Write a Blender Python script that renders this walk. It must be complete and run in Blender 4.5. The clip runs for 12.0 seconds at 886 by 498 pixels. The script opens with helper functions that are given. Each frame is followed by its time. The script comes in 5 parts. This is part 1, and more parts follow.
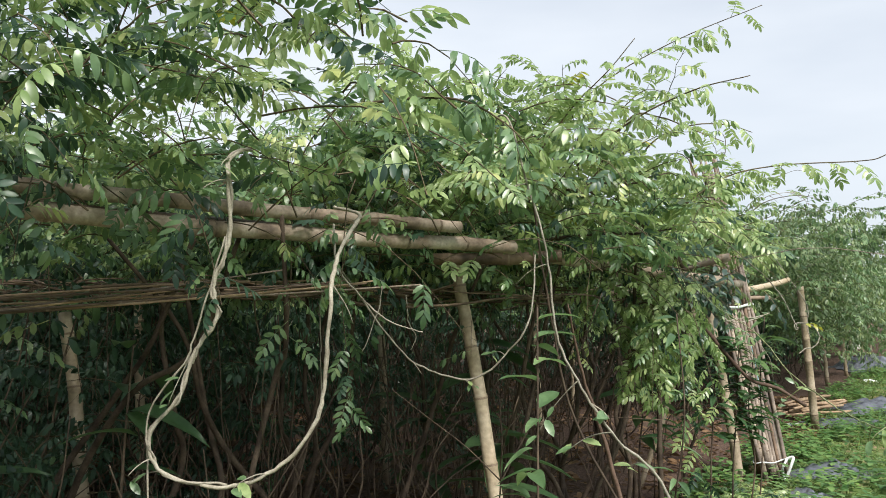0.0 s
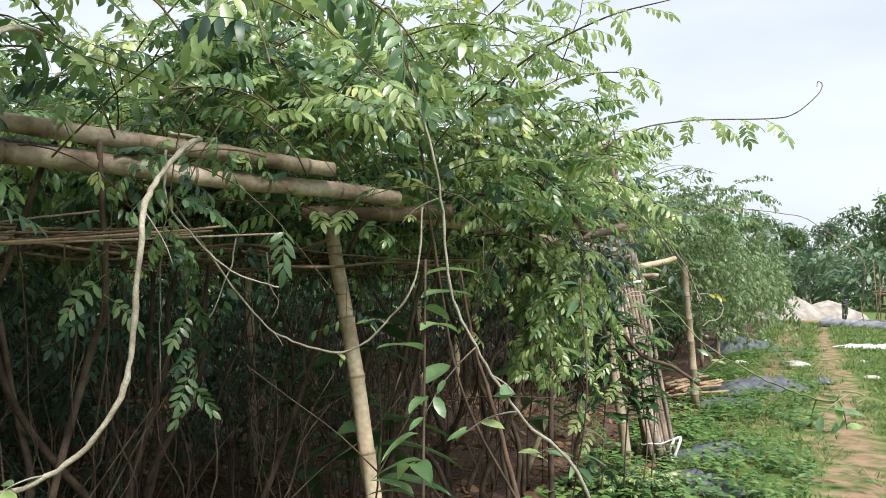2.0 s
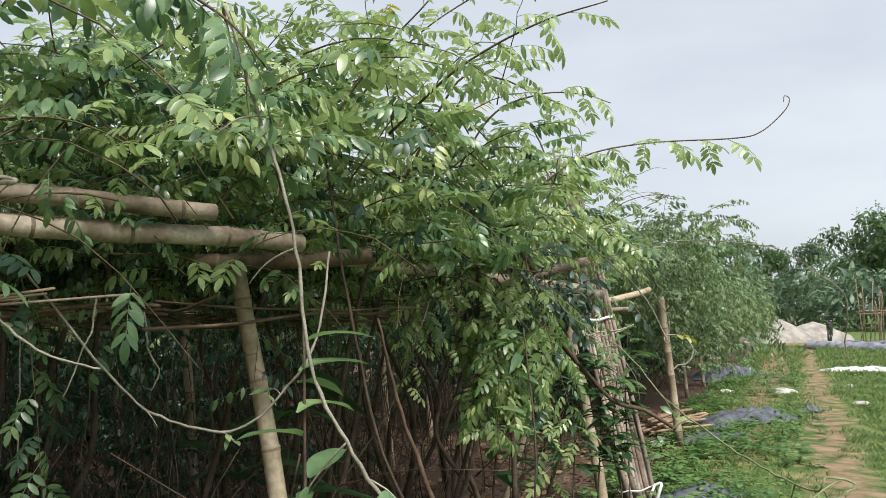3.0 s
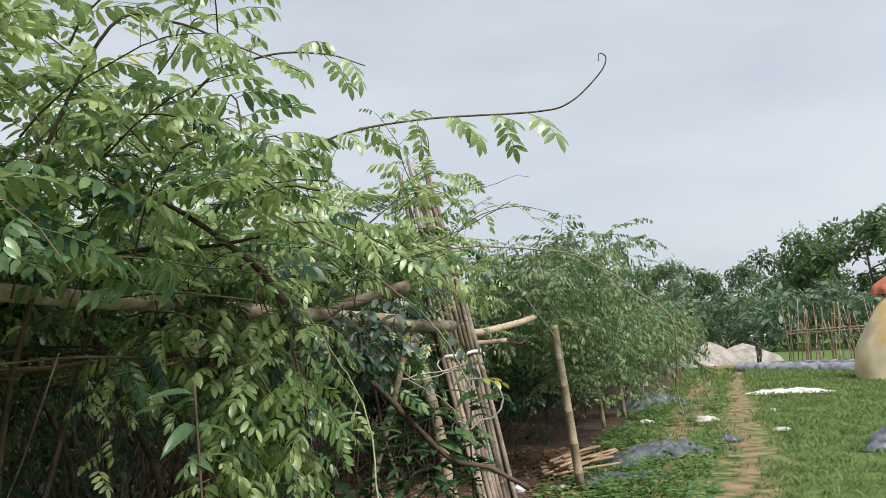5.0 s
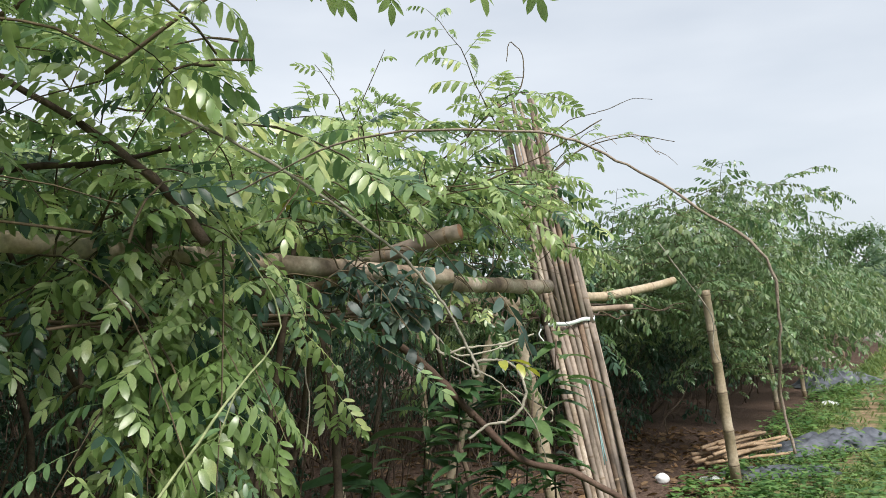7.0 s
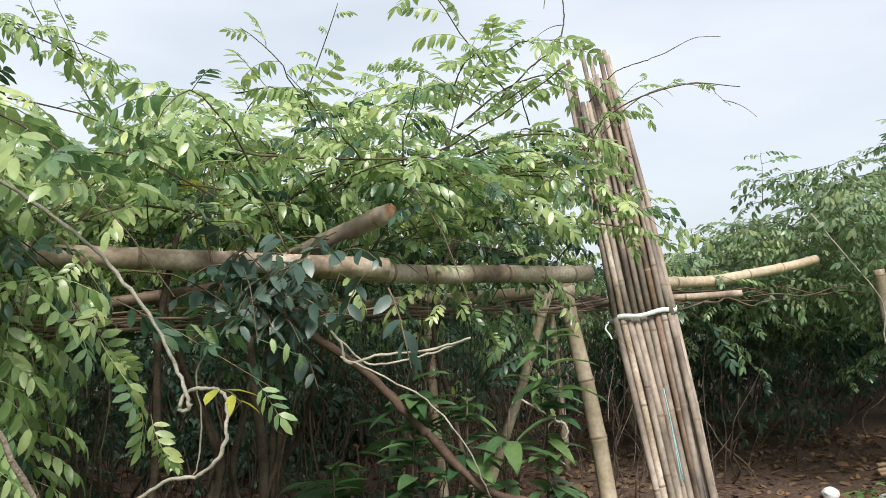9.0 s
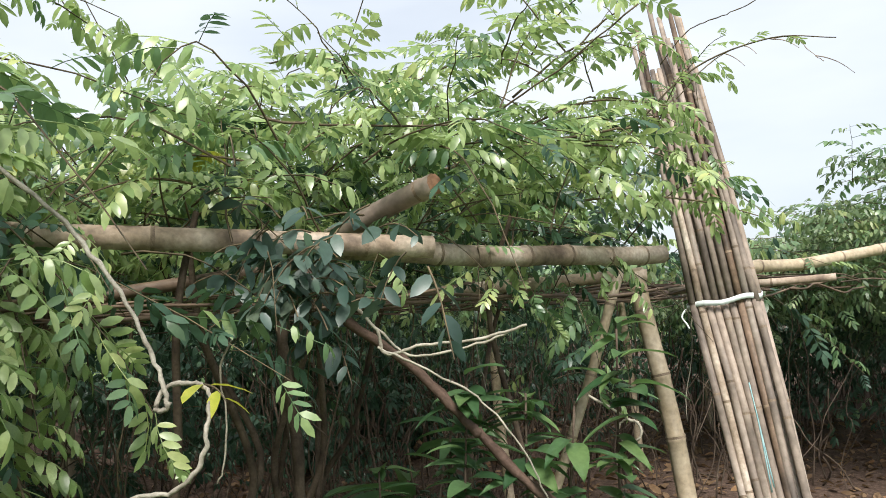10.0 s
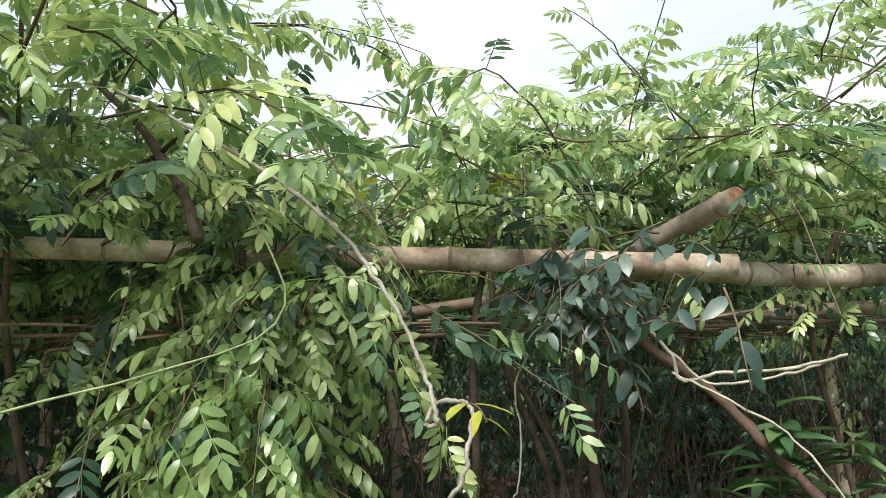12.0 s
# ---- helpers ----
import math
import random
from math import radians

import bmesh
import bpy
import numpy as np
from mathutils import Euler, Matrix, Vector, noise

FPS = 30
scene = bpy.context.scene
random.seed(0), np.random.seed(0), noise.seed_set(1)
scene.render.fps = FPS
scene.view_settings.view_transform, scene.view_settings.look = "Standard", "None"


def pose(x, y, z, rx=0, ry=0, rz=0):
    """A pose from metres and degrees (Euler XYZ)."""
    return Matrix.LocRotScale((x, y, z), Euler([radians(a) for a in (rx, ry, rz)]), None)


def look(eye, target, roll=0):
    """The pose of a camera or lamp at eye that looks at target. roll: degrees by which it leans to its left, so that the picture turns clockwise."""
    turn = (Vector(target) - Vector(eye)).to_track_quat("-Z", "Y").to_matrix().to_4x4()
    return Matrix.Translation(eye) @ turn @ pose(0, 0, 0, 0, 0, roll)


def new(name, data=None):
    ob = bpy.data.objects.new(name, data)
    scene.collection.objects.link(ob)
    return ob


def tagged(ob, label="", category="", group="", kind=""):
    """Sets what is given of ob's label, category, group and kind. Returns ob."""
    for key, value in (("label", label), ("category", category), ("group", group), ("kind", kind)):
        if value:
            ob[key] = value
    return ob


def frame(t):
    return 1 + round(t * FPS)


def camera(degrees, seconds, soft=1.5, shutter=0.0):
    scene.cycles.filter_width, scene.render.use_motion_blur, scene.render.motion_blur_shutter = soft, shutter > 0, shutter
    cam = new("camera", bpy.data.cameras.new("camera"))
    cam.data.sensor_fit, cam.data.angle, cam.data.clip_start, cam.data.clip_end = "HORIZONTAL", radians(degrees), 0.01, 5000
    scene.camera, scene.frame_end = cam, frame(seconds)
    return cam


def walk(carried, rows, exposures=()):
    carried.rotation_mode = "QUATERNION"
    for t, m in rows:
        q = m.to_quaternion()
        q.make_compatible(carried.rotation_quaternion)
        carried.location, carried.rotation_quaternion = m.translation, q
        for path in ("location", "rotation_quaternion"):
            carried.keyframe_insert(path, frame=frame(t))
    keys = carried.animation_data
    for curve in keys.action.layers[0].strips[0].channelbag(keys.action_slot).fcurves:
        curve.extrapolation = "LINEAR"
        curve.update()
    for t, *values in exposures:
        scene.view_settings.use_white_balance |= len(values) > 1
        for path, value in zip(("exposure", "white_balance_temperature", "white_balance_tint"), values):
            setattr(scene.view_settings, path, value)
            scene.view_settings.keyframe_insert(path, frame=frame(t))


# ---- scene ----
cam = camera(56.4, 12.0, soft=0.9)
PATH = [
    (0, (0.677, 0.085, 1.547), (0.48, 2.073, 1.648), 0.9),
    (0.5, (0.714, 0.181, 1.489), (0.538, 2.172, 1.564), -1.3),
    (1, (0.564, 0.403, 1.444), (0.518, 2.402, 1.515), -1.5),
    (1.5, (0.576, 0.515, 1.448), (0.669, 2.512, 1.52), 0.2),
    (2, (0.674, 0.622, 1.447), (0.758, 2.619, 1.521), 1.3),
    (2.5, (0.839, 0.771, 1.452), (0.845, 2.769, 1.535), 0.9),
    (3, (0.91, 1.032, 1.515), (1.03, 3.022, 1.669), -0.7),
    (3.5, (1.067, 1.219, 1.565), (1.324, 3.19, 1.783), -1.2),
    (5.3, (1.826, 2.02, 1.52), (2.069, 3.992, 1.749), -3.4),
    (5.5, (1.915, 2.083, 1.53), (2.018, 4.069, 1.743), -3.2),
    (6, (2.052, 2.337, 1.543), (1.943, 4.328, 1.697), -4.0),
    (6.5, (2.094, 2.621, 1.517), (1.968, 4.61, 1.684), -2.2),
    (6.7, (2.116, 2.71, 1.505), (1.996, 4.7, 1.669), -2.0),
    (8.3, (2.784, 3.297, 1.501), (2.205, 5.203, 1.679), -1.0),
    (8.5, (2.843, 3.372, 1.496), (2.261, 5.277, 1.68), -2.2),
    (9, (2.99, 3.529, 1.525), (2.299, 5.401, 1.662), -2.2),
    (9.5, (2.978, 3.694, 1.5), (2.21, 5.538, 1.618), -4.0),
    (10, (2.924, 3.818, 1.492), (2.082, 5.628, 1.626), -2.8),
    (10.5, (2.993, 3.862, 1.485), (1.897, 5.525, 1.661), -2.7),
    (11, (3.045, 3.938, 1.498), (1.91, 5.573, 1.685), -1.7),
    (11.5, (3.029, 3.964, 1.499), (1.764, 5.502, 1.68), -2.0),
    (12, (2.97, 3.893, 1.494), (1.509, 5.243, 1.701), -1.3),
]
EXPOSURES = [(0, 0.3), (1.0, 0.66), (1.5, 0.48), (2.5, 0.38), (3.0, 0.14), (3.5, -0.2), (5.3, 0.04), (6.0, 0.13), (6.7, 0.18), (8.3, 0.2), (9.0, 0.3), (10.5, 0.48), (12, 0.6)]
walk(cam, [(t, look(eye, target, roll)) for t, eye, target, roll in PATH], EXPOSURES)

# ---- sky and light: a bright, thinly overcast day ----
SUN_EL, SUN_AZ = radians(52), radians(150)
world = bpy.data.worlds.new("overcast_sky")
scene.world = world
world.use_nodes = True
wn, wl = world.node_tree.nodes, world.node_tree.links
wn.clear()
w_out = wn.new("ShaderNodeOutputWorld")
w_bg = wn.new("ShaderNodeBackground")
w_sky = wn.new("ShaderNodeTexSky")
w_sky.sky_type, w_sky.sun_disc, w_sky.sun_elevation, w_sky.sun_rotation = "NISHITA", False, SUN_EL, SUN_AZ
w_sky.air_density, w_sky.dust_density = 1.0, 2.0
w_tc = wn.new("ShaderNodeTexCoord")
w_map = wn.new("ShaderNodeMapping")
w_map.inputs["Scale"].default_value = (1.0, 1.6, 4.0)
w_noise = wn.new("ShaderNodeTexNoise")
w_noise.inputs["Scale"].default_value, w_noise.inputs["Detail"].default_value, w_noise.inputs["Roughness"].default_value = 1.3, 5, 0.5
w_ramp = wn.new("ShaderNodeValToRGB")
w_ramp.color_ramp.elements[0].position, w_ramp.color_ramp.elements[0].color = 0.34, (0.62, 0.62, 0.62, 1)
w_ramp.color_ramp.elements[1].position, w_ramp.color_ramp.elements[1].color = 0.66, (0.97, 0.97, 0.97, 1)
w_mix = wn.new("ShaderNodeMix")
w_mix.data_type = "RGBA"
w_mix.inputs["B"].default_value = (7.6, 8.1, 8.75, 1)
wl.new(w_tc.outputs["Generated"], w_map.inputs["Vector"])
wl.new(w_map.outputs["Vector"], w_noise.inputs["Vector"])
wl.new(w_noise.outputs["Fac"], w_ramp.inputs["Fac"])
wl.new(w_ramp.outputs["Color"], w_mix.inputs["Factor"])
wl.new(w_sky.outputs["Color"], w_mix.inputs["A"])
wl.new(w_mix.outputs["Result"], w_bg.inputs["Color"])
w_bg.inputs["Strength"].default_value = 0.1
wl.new(w_bg.outputs["Background"], w_out.inputs["Surface"])

sun = bpy.data.lights.new("sun", "SUN")
sun.energy, sun.angle, sun.color = 5.0, radians(20), (1.0, 0.96, 0.9)
sun_ob = new("sun", sun)
sun_ob.rotation_euler = (radians(90) - SUN_EL, 0, radians(180) - SUN_AZ)

# ---- materials ----
def mat_base(name):
    m = bpy.data.materials.new(name)
    m.use_nodes = True
    return m, m.node_tree.nodes, m.node_tree.links, m.node_tree.nodes["Principled BSDF"]


def ramp(nodes, stops):
    r = nodes.new("ShaderNodeValToRGB")
    while len(r.color_ramp.elements) < len(stops):
        r.color_ramp.elements.new(0.5)
    for e, (pos, col) in zip(r.color_ramp.elements, stops):
        e.position, e.color = pos, (*col, 1)
    return r


def noise_tex(nodes, links, scale, detail=4, stretch=None, rough=0.55, coord="Object"):
    tc = nodes.new("ShaderNodeTexCoord")
    n = nodes.new("ShaderNodeTexNoise")
    n.inputs["Scale"].default_value, n.inputs["Detail"].default_value, n.inputs["Roughness"].default_value = scale, detail, rough
    src = tc.outputs[coord]
    if stretch:
        mp = nodes.new("ShaderNodeMapping")
        mp.inputs["Scale"].default_value = stretch
        links.new(src, mp.inputs["Vector"])
        src = mp.outputs["Vector"]
    links.new(src, n.inputs["Vector"])
    return n.outputs["Fac"]


def mix_rgb(nodes, links, a, b, fac, mode="MIX"):
    m = nodes.new("ShaderNodeMix")
    m.data_type, m.blend_type = "RGBA", mode
    for sock, v in (("A", a), ("B", b), ("Factor", fac)):
        if isinstance(v, (int, float)):
            m.inputs[sock].default_value = v
        elif isinstance(v, tuple):
            m.inputs[sock].default_value = (*v, 1)
        else:
            links.new(v, m.inputs[sock])
    return m.outputs["Result"]


def bump(nodes, links, bsdf, height, strength=0.3, dist=0.01):
    b = nodes.new("ShaderNodeBump")
    b.inputs["Strength"].default_value, b.inputs["Distance"].default_value = strength, dist
    links.new(height, b.inputs["Height"])
    links.new(b.outputs["Normal"], bsdf.inputs["Normal"])


def leaf_mat(name, dark, light, trans, rough=0.34, sheen=0.75):
    """Leaf: colour differs leaflet by leaflet and in patches; light shines through."""
    m, n, l, b = mat_base(name)
    geo = n.new("ShaderNodeNewGeometry")
    pale = (min(1.0, light[0] * 1.28), light[1] * 1.12, light[2] * 0.95)
    cr = ramp(n, [(0.0, tuple(0.75 * c for c in dark)), (0.3, dark), (0.78, light), (1.0, pale)])
    big = noise_tex(n, l, 2.3, 2)
    add = n.new("ShaderNodeMath")
    add.operation = "MULTIPLY_ADD"
    l.new(geo.outputs["Random Per Island"], add.inputs[0])
    add.inputs[1].default_value = 0.7
    sub = n.new("ShaderNodeMath")
    sub.operation = "MULTIPLY_ADD"
    l.new(big, sub.inputs[0])
    sub.inputs[1].default_value, sub.inputs[2].default_value = 1.5, -0.58
    l.new(sub.outputs[0], add.inputs[2])
    l.new(add.outputs[0], cr.inputs["Fac"])
    fine = noise_tex(n, l, 60, 3)
    fr = ramp(n, [(0.35, (0.82, 0.82, 0.82)), (0.7, (1.1, 1.1, 1.1))])
    l.new(fine, fr.inputs["Fac"])
    col = mix_rgb(n, l, cr.outputs["Color"], fr.outputs["Color"], 1.0, "MULTIPLY")
    l.new(col, b.inputs["Base Color"])
    b.inputs["Roughness"].default_value = rough
    b.inputs["Specular IOR Level"].default_value = sheen
    tr = n.new("ShaderNodeBsdfTranslucent")
    tcol = mix_rgb(n, l, col, trans, 0.55)
    l.new(tcol, tr.inputs["Color"])
    mx = n.new("ShaderNodeMixShader")
    mx.inputs["Fac"].default_value = 0.38
    l.new(b.outputs["BSDF"], mx.inputs[1])
    l.new(tr.outputs["BSDF"], mx.inputs[2])
    l.new(mx.outputs["Shader"], n["Material Output"].inputs["Surface"])
    return m


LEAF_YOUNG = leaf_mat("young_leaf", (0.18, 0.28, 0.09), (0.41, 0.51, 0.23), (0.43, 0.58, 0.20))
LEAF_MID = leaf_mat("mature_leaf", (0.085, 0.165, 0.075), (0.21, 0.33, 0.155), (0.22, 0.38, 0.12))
# Dark tone holds age and the deep shade under the vine roof.
LEAF_DARK = leaf_mat("old_shaded_leaf", (0.03, 0.068, 0.045), (0.07, 0.135, 0.085), (0.07, 0.14, 0.05), 0.36, 0.4)
LEAF_BLUE = leaf_mat("bluish_leaf", (0.045, 0.09, 0.072), (0.11, 0.17, 0.135), (0.06, 0.11, 0.06), 0.42)
LEAF_BROAD = leaf_mat("broad_leaf", (0.045, 0.105, 0.045), (0.11, 0.20, 0.085), (0.10, 0.20, 0.05), 0.35, 0.45)
LEAF_YELLOW = leaf_mat("yellowing_leaf", (0.30, 0.34, 0.04), (0.45, 0.45, 0.06), (0.5, 0.5, 0.05))
LEAF_FAR = leaf_mat("field_leaf", (0.09, 0.155, 0.065), (0.22, 0.30, 0.135), (0.22, 0.33, 0.11), 0.5)
TREE_LEAF = leaf_mat("tree_leaf", (0.065, 0.13, 0.055), (0.16, 0.26, 0.10), (0.12, 0.22, 0.06), 0.5)
TREE_LEAF_B = leaf_mat("grey_green_tree_leaf", (0.075, 0.14, 0.085), (0.16, 0.25, 0.14), (0.12, 0.2, 0.07), 0.5)
GRASS = leaf_mat("grass_blade", (0.085, 0.14, 0.045), (0.21, 0.28, 0.10), (0.20, 0.32, 0.07), 0.5, 0.3)
WEED = leaf_mat("weed_leaf", (0.08, 0.18, 0.06), (0.20, 0.33, 0.11), (0.2, 0.4, 0.06), 0.45, 0.35)
DRY = leaf_mat("dry_leaf", (0.10, 0.06, 0.035), (0.30, 0.20, 0.12), (0.2, 0.12, 0.05), 0.7, 0.2)


def wood_mat(name, stops, rough=0.6, scale=6.0, stretch=(1, 1, 1), spec=0.35, b_strength=0.35):
    """Cane, bark or stem: streaks, stains and fine fibre, shifted from piece to piece."""
    m, n, l, b = mat_base(name)
    info = n.new("ShaderNodeObjectInfo")
    tc = n.new("ShaderNodeTexCoord")
    off = n.new("ShaderNodeVectorMath")
    off.operation = "MULTIPLY_ADD"
    l.new(info.outputs["Random"], off.inputs[0])
    off.inputs[1].default_value = (7, 13, 5)
    l.new(tc.outputs["Object"], off.inputs[2])
    def nz(sc, det, st=None):
        t = n.new("ShaderNodeTexNoise")
        t.inputs["Scale"].default_value, t.inputs["Detail"].default_value = sc, det
        src = off.outputs[0]
        if st:
            mp = n.new("ShaderNodeMapping")
            mp.inputs["Scale"].default_value = st
            l.new(src, mp.inputs["Vector"])
            src = mp.outputs["Vector"]
        l.new(src, t.inputs["Vector"])
        return t.outputs["Fac"]
    big, fine = nz(scale, 5), nz(scale * 9, 4, stretch)
    cr = ramp(n, stops)
    l.new(big, cr.inputs["Fac"])
    fr = ramp(n, [(0.3, (0.72, 0.70, 0.68)), (0.68, (1.12, 1.1, 1.08))])
    l.new(fine, fr.inputs["Fac"])
    tone = ramp(n, [(0.0, (0.74, 0.72, 0.70)), (1.0, (1.12, 1.08, 1.03))])
    l.new(info.outputs["Random"], tone.inputs["Fac"])
    col = mix_rgb(n, l, cr.outputs["Color"], fr.outputs["Color"], 1.0, "MULTIPLY")
    col = mix_rgb(n, l, col, tone.outputs["Color"], 1.0, "MULTIPLY")
    l.new(col, b.inputs["Base Color"])
    b.inputs["Roughness"].default_value, b.inputs["Specular IOR Level"].default_value = rough, spec
    bump(n, l, b, fine, b_strength, 0.004)
    return m


CANE = wood_mat("weathered_bamboo", [(0.30, (0.12, 0.09, 0.07)), (0.43, (0.32, 0.255, 0.20)), (0.56, (0.47, 0.40, 0.335)), (0.7, (0.62, 0.565, 0.50))], 0.68, 8)
CANE_POST = wood_mat("tan_bamboo", [(0.25, (0.26, 0.21, 0.13)), (0.5, (0.40, 0.34, 0.25)), (0.8, (0.50, 0.45, 0.36))], 0.48, 5)
CANE_GREY = wood_mat("grey_bamboo", [(0.25, (0.10, 0.085, 0.076)), (0.42, (0.23, 0.195, 0.172)), (0.56, (0.33, 0.28, 0.242)), (0.75, (0.45, 0.405, 0.37))], 0.6, 4)
CANE_DARK = wood_mat("dark_wet_bamboo", [(0.3, (0.06, 0.045, 0.035)), (0.5, (0.16, 0.115, 0.085)), (0.75, (0.27, 0.20, 0.15))], 0.6, 6)
CANE_IN = wood_mat("bamboo_inside", [(0.3, (0.20, 0.10, 0.06)), (0.7, (0.38, 0.22, 0.14))], 0.8, 8)
NODE_RING = wood_mat("bamboo_node", [(0.3, (0.14, 0.105, 0.08)), (0.7, (0.34, 0.27, 0.20))], 0.6, 20)
SPLIT = wood_mat("split_bamboo", [(0.3, (0.26, 0.18, 0.11)), (0.7, (0.47, 0.36, 0.25))], 0.6, 6)
BARK = wood_mat("stem_bark", [(0.3, (0.045, 0.034, 0.028)), (0.7, (0.14, 0.11, 0.085))], 0.8, 14, None, 0.2, 0.6)
BARK_RED = wood_mat("reddish_bark", [(0.3, (0.07, 0.045, 0.035)), (0.7, (0.18, 0.125, 0.10))], 0.75, 12, None, 0.2, 0.5)
VINE = wood_mat("pale_vine", [(0.3, (0.22, 0.205, 0.165)), (0.7, (0.46, 0.45, 0.39))], 0.6, 25, None, 0.3, 0.5)
VINE_GREEN = wood_mat("green_vine", [(0.3, (0.16, 0.20, 0.09)), (0.7, (0.34, 0.40, 0.22))], 0.55, 25, None, 0.3, 0.4)
BARK_PALE = wood_mat("grey_brown_vine", [(0.3, (0.20, 0.16, 0.13)), (0.7, (0.38, 0.33, 0.29))], 0.7, 40, None, 0.2, 0.5)
TWIG = wood_mat("twig", [(0.3, (0.06, 0.05, 0.035)), (0.7, (0.16, 0.13, 0.08))], 0.7, 20, None, 0.2, 0.3)
TRUNK = wood_mat("tree_trunk", [(0.3, (0.10, 0.085, 0.07)), (0.7, (0.25, 0.21, 0.17))], 0.8, 3, None, 0.2, 0.5)


def plain_mat(name, c1, c2, rough=0.5, scale=12.0, spec=0.5, b_strength=0.2, dist=0.01, metal=0.0):
    m, n, l, b = mat_base(name)
    f = noise_tex(n, l, scale, 5)
    cr = ramp(n, [(0.35, c1), (0.68, c2)])
    l.new(f, cr.inputs["Fac"])
    l.new(cr.outputs["Color"], b.inputs["Base Color"])
    b.inputs["Roughness"].default_value, b.inputs["Specular IOR Level"].default_value, b.inputs["Metallic"].default_value = rough, spec, metal
    bump(n, l, b, f, b_strength, dist)
    return m


PLASTIC_WHITE = plain_mat("white_plastic", (0.62, 0.64, 0.64), (0.82, 0.83, 0.82), 0.4, 10)
STRAP = plain_mat("pale_strap", (0.60, 0.66, 0.64), (0.78, 0.83, 0.82), 0.4, 30)
CORD_BLUE = plain_mat("blue_cord", (0.20, 0.36, 0.38), (0.35, 0.52, 0.52), 0.6, 30)
SHEET_BLACK = plain_mat("black_mulch_film", (0.035, 0.04, 0.05), (0.14, 0.15, 0.18), 0.34, 8, 0.6)
FILM_GREY = plain_mat("silver_mulch_film", (0.12, 0.125, 0.14), (0.30, 0.31, 0.34), 0.35, 5, 0.6)
TARP_PALE = plain_mat("pale_dirty_tarpaulin", (0.21, 0.185, 0.16), (0.40, 0.37, 0.335), 0.7, 2.5)
TARP_CREAM = plain_mat("cream_tarpaulin", (0.50, 0.36, 0.16), (0.72, 0.66, 0.52), 0.7, 1.2)
CLOTH_RED = plain_mat("red_cloth", (0.35, 0.09, 0.05), (0.50, 0.16, 0.09), 0.8, 6)
STONE = plain_mat("pale_stone", (0.36, 0.33, 0.30), (0.58, 0.55, 0.50), 0.85, 14)
RUBBER = plain_mat("tyre_rubber", (0.02, 0.02, 0.02), (0.05, 0.05, 0.05), 0.7, 20)
BIKE_PAINT = plain_mat("dark_bike_plastic", (0.015, 0.017, 0.02), (0.04, 0.045, 0.05), 0.3, 8)
STEEL = plain_mat("dull_steel", (0.35, 0.35, 0.36), (0.55, 0.55, 0.56), 0.35, 14, 0.5, 0.1, 0.005, 1.0)


